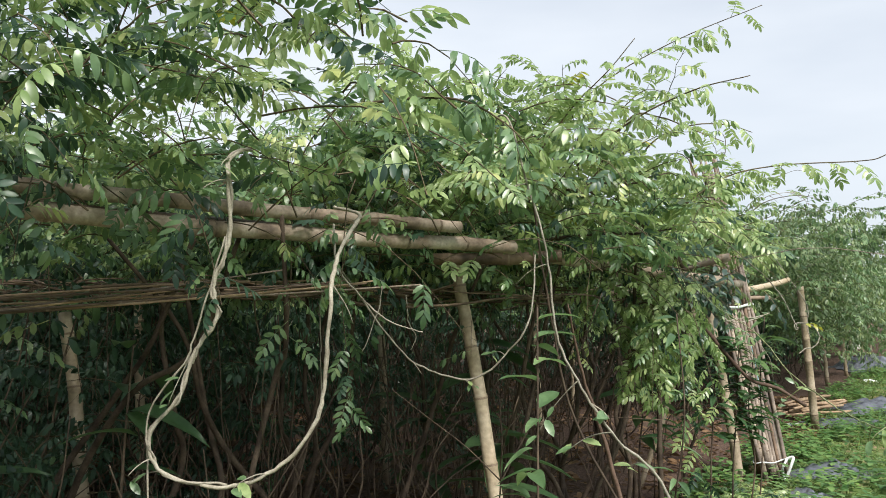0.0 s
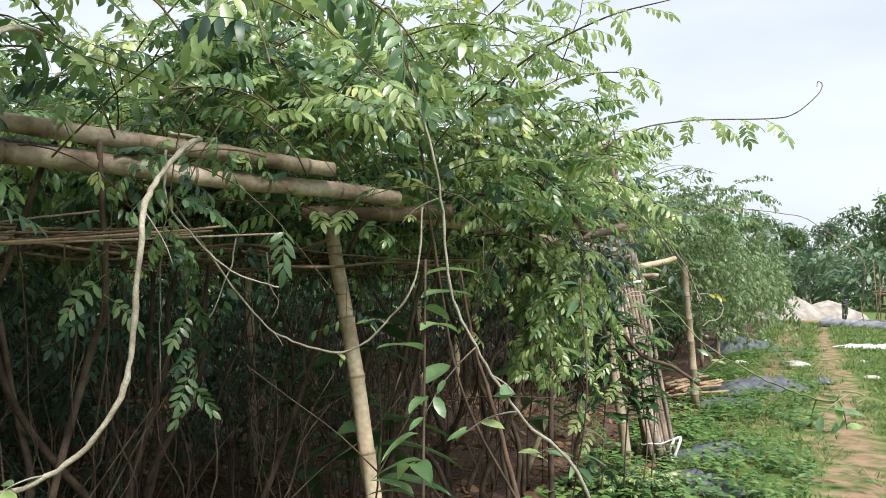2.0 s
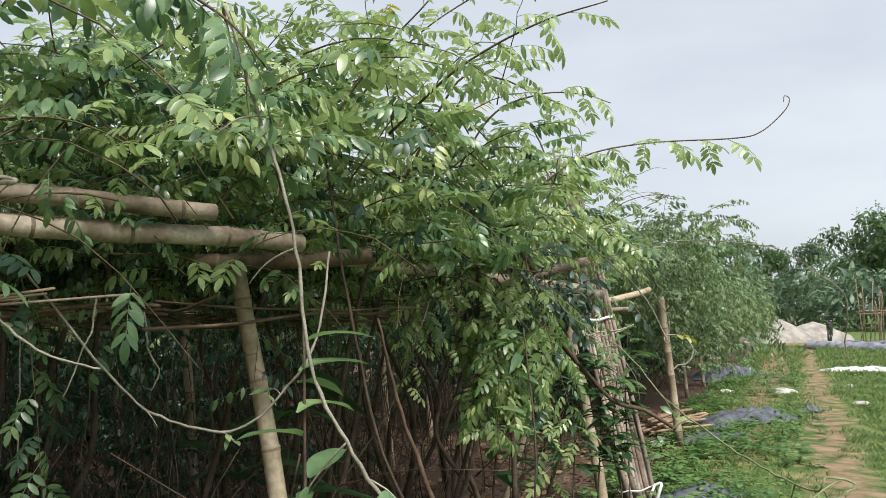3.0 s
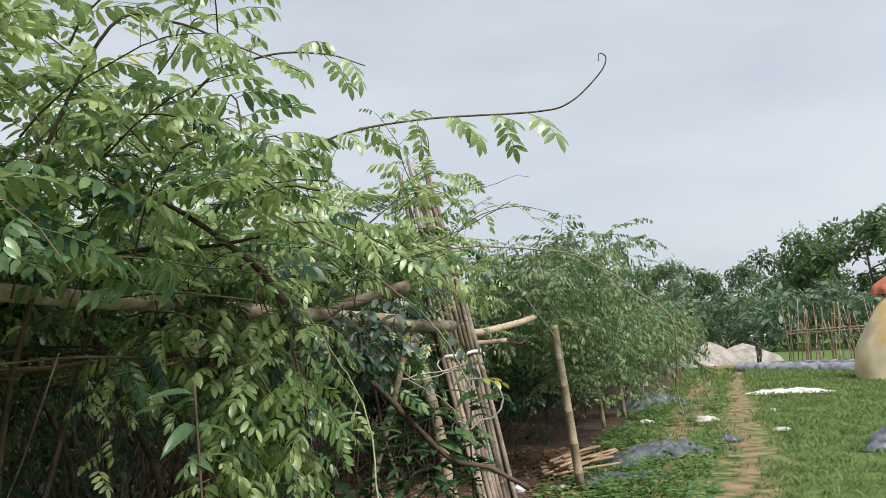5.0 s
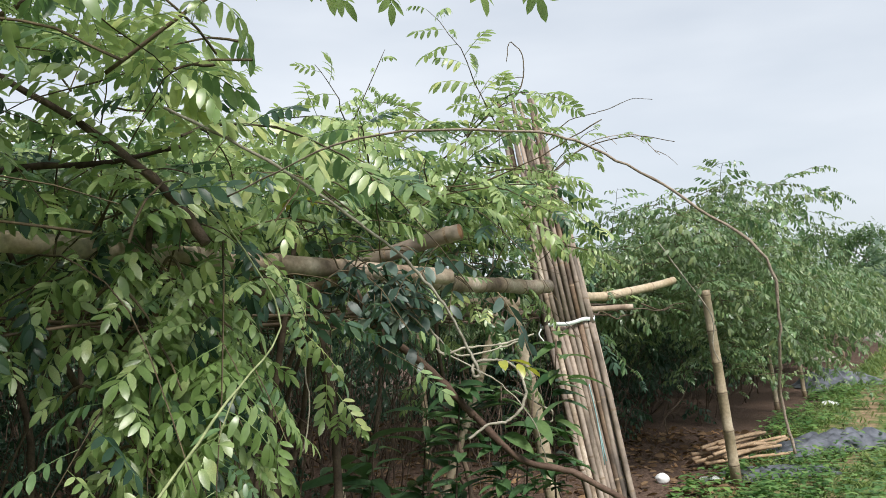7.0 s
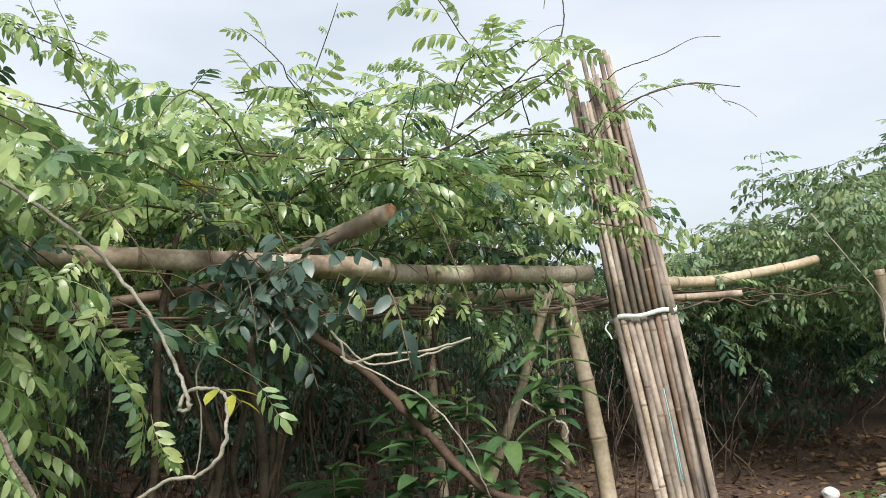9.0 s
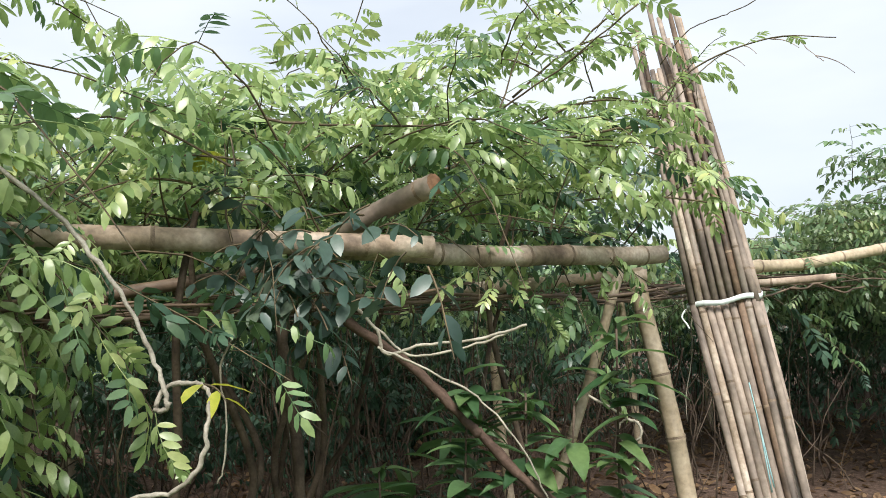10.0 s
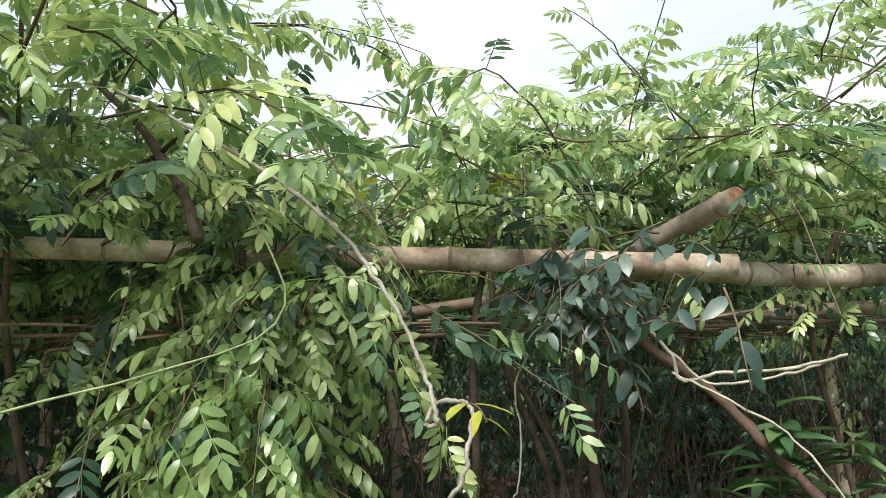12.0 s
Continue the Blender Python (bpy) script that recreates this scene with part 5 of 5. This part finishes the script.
# bright seedlings in front of the bundle
rng = np.random.RandomState(170)
for k, (x, y, n_) in enumerate([(2.2, 6.12, 20), (2.4, 6.25, 24)]):
    acc_ = new_acc()
    for i in range(n_):
        az = rng.uniform(0, 6.283)
        leafy(acc_, shoot_curve((x + rng.normal(0, 0.08), y + rng.normal(0, 0.08), 0.0), (math.cos(az) * 0.6, math.sin(az) * 0.6, 1.0), rng.uniform(0.25, 0.5), 0.5, 6), 0.05, 0.13, by_age_and_shade(1.3, 0.2), ["hi_a", "hi_b"])
    plant("seedling_clump", (x, y, 0), acc_, "low clump of bright yellow-green vine seedlings on the soil", "seedlings", group="seedling clumps")

# ---- things lying about on the grass ----
def crumpled(name, at, lx, ly, h, turn, mat, label, category, seed, n=26, power=1.0):
    """A crumpled sheet lying in folds, with thickness."""
    xs = np.linspace(-1, 1, n)
    gx, gy = np.meshgrid(xs, xs)
    gz = np.zeros_like(gx)
    for i in range(n):
        for j in range(n):
            q = noise.noise((gx[i, j] * 2.6 + seed, gy[i, j] * 2.6, seed)) + 0.5 * noise.noise((gx[i, j] * 6 + seed, gy[i, j] * 6, seed + 3))
            edge = max(0.0, 1 - (gx[i, j] ** 2 + gy[i, j] ** 2) ** power)
            gz[i, j] = 0.012 + h * (0.55 * edge + 0.7 * edge ** 0.5 * abs(q))
    rad = 1 + 0.18 * np.sin(3 * np.arctan2(gy, gx) + seed) + 0.1 * np.sin(7 * np.arctan2(gy, gx))
    c, s = math.cos(radians(turn)), math.sin(radians(turn))
    px, py = gx * lx * rad, gy * ly * rad
    top = np.stack([at[0] + c * px - s * py, at[1] + s * px + c * py, at[2] + gz], -1).reshape(-1, 3)
    bot = top.copy()
    bot[:, 2] -= 0.006
    i, j = np.meshgrid(np.arange(n - 1), np.arange(n - 1), indexing="ij")
    a = (i * n + j).ravel()
    f = np.stack([a, a + 1, a + n + 1, a + n], -1)
    ring = np.r_[np.arange(n), np.arange(1, n) * n + n - 1, (n - 1) * n + np.arange(n - 2, -1, -1), np.arange(n - 2, 0, -1) * n]
    m = n * n
    sk = np.stack([ring, np.roll(ring, -1), np.roll(ring, -1) + m, ring + m], -1)
    v = np.vstack([top, bot])
    return tagged(link_mesh(name, v, np.concatenate([f, f[:, ::-1] + m, sk]), mat), label, category)


crumpled("black_plastic_sheet", (5.55, 12.0, 0), 0.85, 0.32, 0.22, 20, SHEET_BLACK, "crumpled black plastic film lying on the grass", "plastic sheet", 3)
crumpled("black_plastic_sheet", (2.75, 6.55, 0), 0.34, 0.30, 0.10, 10, SHEET_BLACK, "crumpled black plastic film at the foot of the canes", "plastic sheet", 5)
crumpled("black_plastic_sheet", (3.35, 7.7, 0), 0.45, 0.25, 0.10, 40, SHEET_BLACK, "black plastic film half hidden in weeds", "plastic sheet", 6)
crumpled("black_plastic_sheet", (4.55, 10.6, 0), 0.5, 0.2, 0.09, 15, SHEET_BLACK, "strip of black plastic film in the weeds", "plastic sheet", 8)
crumpled("black_plastic_sheet", (8.2, 19.0, 0), 1.0, 0.5, 0.38, 30, SHEET_BLACK, "heap of black plastic film by the next trellis", "plastic sheet", 9)
crumpled("black_plastic_sheet", (8.5, 11.6, 0), 0.55, 0.30, 0.30, 35, SHEET_BLACK, "bunched black plastic film in the grass", "plastic sheet", 11)
crumpled("white_plastic_sheet", (11.9, 19.9, 0.03), 0.85, 0.28, 0.13, -20, PLASTIC_WHITE, "flat white plastic sheet lying on the grass", "plastic sheet", 13)
crumpled("black_plastic_sheet", (7.0, 13.0, 0), 0.16, 0.12, 0.10, 0, SHEET_BLACK, "small black scrap on the grass", "plastic scrap", 14)


def stone(at, r, label, seed, mat=None):
    bm = bmesh.new()
    bmesh.ops.create_icosphere(bm, subdivisions=3, radius=1.0)
    for v in bm.verts:
        k = 1 + 0.25 * noise.noise(v.co * 1.6 + Vector((seed, 0, 0)))
        v.co = Vector((v.co.x * r * 1.5 * k + at[0], v.co.y * r * k + at[1], max(-0.3, v.co.z) * r * 0.5 * k + at[2]))
    return tagged(part("stone", bm, mat or STONE), label, "stone", "stones on the track")


stone((7.85, 15.6, 0.02), 0.17, "pale flat stone on the worn track", 1)
stone((8.2, 13.7, 0.02), 0.09, "small pale stone on the earth track", 2)
stone((9.6, 16.5, 0.02), 0.08, "small pale stone in the grass", 3)
stone((6.9, 15.8, 0.02), 0.10, "small pale stone beside the track", 4, PLASTIC_WHITE)
stone((9.6, 27.5, 0.02), 0.30, "pale rubble by the far trellis", 5)
stone((10.6, 26.0, 0.02), 0.25, "pale rubble at the track's edge", 6)

# split bamboo offcuts piled beside the post
rr = np.random.RandomState(8)
for k in range(14):
    a = np.array([3.98 + rr.uniform(-0.15, 0.2), 10.9 + rr.uniform(-0.15, 0.25), 0.025 + 0.014 * k + rr.uniform(0, 0.01)])
    bamboo("bamboo_offcut", a, a + [rr.uniform(0.5, 0.95), rr.uniform(0.35, 0.9), rr.uniform(-0.01, 0.07)], 0.018, 0.015, SPLIT, "split tan bamboo offcut lying in a pile", "bamboo offcut", 300 + k, "pile of bamboo offcuts", gap=0.3)


def white_bag(at, h, seed):
    bm = bmesh.new()
    bmesh.ops.create_uvsphere(bm, u_segments=20, v_segments=14, radius=1.0)
    for v in bm.verts:
        k = 1 + 0.22 * noise.noise(v.co * 2.2 + Vector((seed, seed, 0)))
        pinch = 1.0 if v.co.z < 0.4 else 1.0 - 0.35 * (v.co.z - 0.4)
        v.co = Vector((at[0] + v.co.x * 0.06 * k * pinch, at[1] + v.co.y * 0.05 * k * pinch, at[2] + (v.co.z + 1) * h / 2))
    return tagged(part("plastic_bag", bm, PLASTIC_WHITE), "small crumpled white plastic bag on the litter", "plastic bag", "white bags")


white_bag((3.83, 10.3, 0), 0.055, 1)
white_bag((3.95, 10.37, 0), 0.045, 2)
white_bag((3.45, 10.25, 0), 0.10, 3)


def mound(name, at, lx, ly, h, turn, mat, label, category, seed, peak=1.2, parent=None):
    n, m = 40, 14
    c, s = math.cos(radians(turn)), math.sin(radians(turn))
    v, f = [], []
    for i in range(m + 1):
        t = i / m
        for j in range(n):
            a = 2 * math.pi * j / n
            fold = 1 + 0.10 * math.sin(5 * a + seed) * (1 - t) + 0.12 * noise.noise((math.cos(a) * 2 + seed, math.sin(a) * 2, t * 3))
            r = (1 - t ** peak) * fold
            x, y = math.cos(a) * lx * r, math.sin(a) * ly * r
            v.append((at[0] + c * x - s * y, at[1] + s * x + c * y, at[2] + h * t * (1 + 0.1 * noise.noise((x, y, seed)))))
    for i in range(m):
        for j in range(n):
            f.append((i * n + j, i * n + (j + 1) % n, (i + 1) * n + (j + 1) % n, (i + 1) * n + j))
    f.append(tuple(range(m * n, m * n + n)))
    ob = link_mesh(name, v, f, mat, parent, label)
    return ob if parent is not None else tagged(ob, label, category)


mound("tarpaulin_cover", (18.6, 38.2, 0), 1.9, 1.3, 1.05, 20, TARP_PALE, "heap covered with a pale dirty tarpaulin beside the track", "tarpaulin", 2, 1.5)
mound("tarpaulin_cover", (20.6, 39.0, 0), 1.8, 1.2, 0.9, 0, TARP_PALE, "low heap under a pale tarpaulin behind the motorbike", "tarpaulin", 5, 1.5)
mound("tarpaulin_cover", (17.4, 37.2, 0), 1.1, 0.8, 0.25, 30, TARP_PALE, "flat fold of pale tarpaulin on the ground", "tarpaulin", 7, 2.0)
mound("tarpaulin_cover", (16.9, 22.6, 0), 1.35, 1.3, 2.6, 0, TARP_CREAM, "tall stack under a cream and yellow tarpaulin", "tarpaulin", 4, 2.2)
mound("red_cloth_bundle", (16.75, 22.9, 2.3), 0.45, 0.4, 0.5, 0, CLOTH_RED, "red-brown cloth bundle on top of the covered stack", "cloth", 6, 2.0)


def motorbike(at):
    root = empty("motorbike", at, "dark motorbike parked beside the tarpaulin heap", "motorbike")
    root.rotation_euler = (0, 0, radians(58))
    x, y, z = at
    def wheel(px):
        ang = np.linspace(0, 2 * np.pi, 25)
        ring = np.stack([px + 0.25 * np.cos(ang), np.full(25, y), z + 0.29 + 0.25 * np.sin(ang)], -1)
        w = link_mesh("wheel", *tube_arrays(ring, np.full(25, 0.045), 7, False), RUBBER, root, "black rubber tyre")
        hub = [tube_arrays([(px, y - 0.05, z + 0.29), (px, y + 0.05, z + 0.29)], [0.05, 0.05], 10)]
        hub += [tube_arrays([(px, y, z + 0.29), (px + 0.23 * math.cos(a), y, z + 0.29 + 0.23 * math.sin(a))], [0.008, 0.008], 4) for a in np.linspace(0, 6.283, 9)[:-1]]
        link_mesh("rim", *join_arrays(hub), STEEL, w)
    wheel(x - 0.62), wheel(x + 0.62)
    body = spline([(x - 0.85, y, z + 0.72), (x - 0.5, y, z + 0.72), (x - 0.1, y, z + 0.62), (x + 0.2, y, z + 0.5), (x + 0.42, y, z + 0.75), (x + 0.46, y, z + 0.98)], 5)
    link_mesh("body", *tube_arrays(body, np.interp(np.arange(len(body)), [0, 8, 14, 20, len(body) - 1], [0.06, 0.13, 0.12, 0.11, 0.09]), 10), BIKE_PAINT, root)
    seat = spline([(x - 0.85, y, z + 0.84), (x - 0.4, y, z + 0.82), (x - 0.05, y, z + 0.78)], 5)
    link_mesh("seat", *tube_arrays(seat, np.linspace(0.08, 0.11, len(seat)), 9), RUBBER, root)
    link_mesh("fork", *join_arrays([tube_arrays([(x + 0.62, y + d, z + 0.29), (x + 0.46, y + d, z + 0.95)], [0.022, 0.022], 6) for d in (-0.07, 0.07)]), STEEL, root)
    link_mesh("handlebar", *tube_arrays(spline([(x + 0.36, y - 0.34, z + 1.0), (x + 0.44, y - 0.15, z + 1.03), (x + 0.44, y + 0.15, z + 1.03), (x + 0.36, y + 0.34, z + 1.0)], 4), np.full(13, 0.016), 6), BIKE_PAINT, root)
    for d in (-0.28, 0.28):
        link_mesh("mirror", *join_arrays([tube_arrays([(x + 0.4, y + d * 0.8, z + 1.02), (x + 0.42, y + d, z + 1.2)], [0.008, 0.008], 5), tube_arrays([(x + 0.41, y + d, z + 1.22), (x + 0.44, y + d, z + 1.22)], [0.06, 0.05], 12)]), STEEL, root)
    link_mesh("headlight", *tube_arrays([(x + 0.46, y, z + 0.9), (x + 0.58, y, z + 0.88)], [0.09, 0.08], 12), STEEL, root)


motorbike((20.0, 36.4, 0))

# ---- stake fence and mulched beds ----
def stake_fence():
    r = np.random.RandomState(44)
    a, b = np.array([19.6, 33.5]), np.array([22.5, 25.0])
    root = empty("stake_fence", (a[0], a[1], 0), "fence of many thin upright bamboo stakes with one rail", "fence")
    for k in range(58):
        t = (k + r.uniform(-0.3, 0.3)) / 57
        p = a + (b - a) * t + r.normal(0, 0.12, 2)
        h = r.uniform(1.6, 2.7)
        v, f, _ = bamboo_arrays((p[0], p[1], -0.02), (p[0] + r.normal(0, 0.16), p[1] + r.normal(0, 0.16), h), 0.024, 0.016, 500 + k, 0.35, 0.006, sides=5)
        link_mesh("stake", v, f, SPLIT if k % 3 else CANE, root)
    for off, z in ((0.0, 1.45), (0.12, 1.35)):
        v, f, _ = bamboo_arrays((a[0] + off, a[1], z - 0.1), (b[0] + off, b[1], z + 0.15), 0.045, 0.04, 700, 0.4, 0.004, sides=6)
        link_mesh("rail", v, f, CANE, root, "horizontal brown bamboo rail")


stake_fence()
for k in range(4):
    a = np.array([16.6 + 1.0 * k, 31.5 - 0.6 * k])
    q = spline([(a[0], a[1], 0.05), (a[0] + 0.8, a[1] - 2.5, 0.06), (a[0] + 1.6, a[1] - 5.2, 0.05)], 30)
    v, f = tube_arrays(q, 0.36 + 0.03 * np.sin(np.arange(len(q))), 18)
    for p in v:
        p += np.array(noise.noise_vector((p[0] * 4.5, p[1] * 4.5, p[2] * 7 + k))) * 0.075
    v[:, 2] = np.maximum(0.0, v[:, 2] * 0.75)
    tagged(link_mesh("mulched_bed", v, f, FILM_GREY if k % 2 == 0 else SHEET_BLACK), "raised planting bed covered with silver-black plastic film", "planting bed", "mulched beds")

# ---- distant trees ----
def tree(at, height, spread, seed, mat, label):
    r = np.random.RandomState(seed)
    at = np.array([at[0], at[1], 0.0])
    root = empty("tree", at, label, "tree", "far trees")
    top = at + [r.normal(0, 0.4), r.normal(0, 0.4), height * 0.8]
    tr = spline(wander(at, top, 5, 0.2, seed), 4)
    items = [tube_arrays(tr, np.linspace(height * 0.022, height * 0.006, len(tr)), 7)]
    blobs = [(top + [0, 0, height * 0.08], spread * 0.55)]
    for k in range(9):
        i = r.randint(len(tr) // 3, len(tr) - 1)
        az = r.uniform(0, 6.283)
        e = tr[i] + np.array([math.cos(az) * spread * r.uniform(0.35, 0.9), math.sin(az) * spread * r.uniform(0.35, 0.9), height * r.uniform(0.04, 0.22)])
        q = spline(wander(tr[i], e, 4, 0.12, seed * 50 + k), 3)
        items.append(tube_arrays(q, np.linspace(height * 0.008, 0.03, len(q)), 5))
        blobs.append((e, spread * r.uniform(0.28, 0.5)))
    link_mesh("trunk", *join_arrays(items), TRUNK, root, "grey-brown trunk with rising limbs")
    rows = []
    for c, rad in blobs:
        for k in range(int(150 * (rad / (spread * 0.4)) ** 2)):
            d = unit(r.normal(0, 1, 3)) * rad * r.rand() ** 0.45
            d[2] *= 0.75
            rows.append(("lo_b" if r.rand() < 0.5 else "broad", c + d, r.normal(0, 1, 3) + [0, 0, -0.2], np.array([r.normal(0, 0.5), r.normal(0, 0.5), 1.0]), height * r.uniform(0.035, 0.075), 0))
    v, f, m = place_leaves(rows)
    tagged(link_mesh("crown", v, f, [mat], root, "", m), kind="stuff")


def ring_at(az, dist):
    return (1.8 + dist * math.sin(radians(az)), 2.0 + dist * math.cos(radians(az)))


TL = "tall dark green leafy tree in the distance"
for k, (az, dist, h, sp) in enumerate([(19, 95, 9.0, 3.2), (21.3, 90, 8.5, 3.0), (23.1, 86, 9.0, 2.9), (24.4, 100, 8.0, 3.2), (25.3, 90, 7.6, 2.6), (26.9, 130, 11.0, 3.6), (28.4, 140, 10.0, 4.4), (29.8, 82, 8.4, 3.0), (31.4, 78, 10.0, 3.4), (33.0, 76, 9.2, 3.4), (34.8, 72, 9.8, 3.6), (36.6, 70, 10.2, 3.8), (38.5, 74, 9.6, 3.6), (40.5, 74, 10.0, 3.8), (43, 78, 10, 4.0), (46, 80, 10, 4.0)]):
    tree(ring_at(az, dist), h, sp, 600 + k, TREE_LEAF if dist < 100 else TREE_LEAF_B, TL)


def far_wood(name, az0, az1, d0, d1, h, count, seed, mat, label):
    """A wood seen as one mass of foliage, uneven along its top."""
    r = np.random.RandomState(seed)
    rows = []
    for k in range(count):
        az, dist = r.uniform(az0, az1), r.uniform(d0, d1)
        x, y = ring_at(az, dist)
        top = h * (0.65 + 0.45 * noise.noise((az * 0.45, dist * 0.05, seed)) + 0.25 * noise.noise((az * 1.7, 0, seed)))
        rows.append(("lo_b" if k % 2 else "broad", np.array([x, y, max(0.2, top) * r.rand() ** 0.6]), r.normal(0, 1, 3), np.array([r.normal(0, 0.5), r.normal(0, 0.5), 1.0]), r.uniform(0.45, 0.9), 0))
    v, f, m = place_leaves(rows)
    tagged(link_mesh(name, v, f, [mat], None, "", m), label, "woodland", kind="stuff")


far_wood("far_bushes", 14, 50, 56, 68, 5.6, 9000, 1, TREE_LEAF_B, "dense green bushes filling the space below the far trees")
far_wood("far_bushes", 10, 50, 92, 120, 8.5, 6500, 2, TREE_LEAF, "dark green woodland behind the far bushes")
far_wood("far_hill_wood", 20, 40, 230, 300, 15, 3500, 3, TREE_LEAF_B, "wooded rise on the horizon")
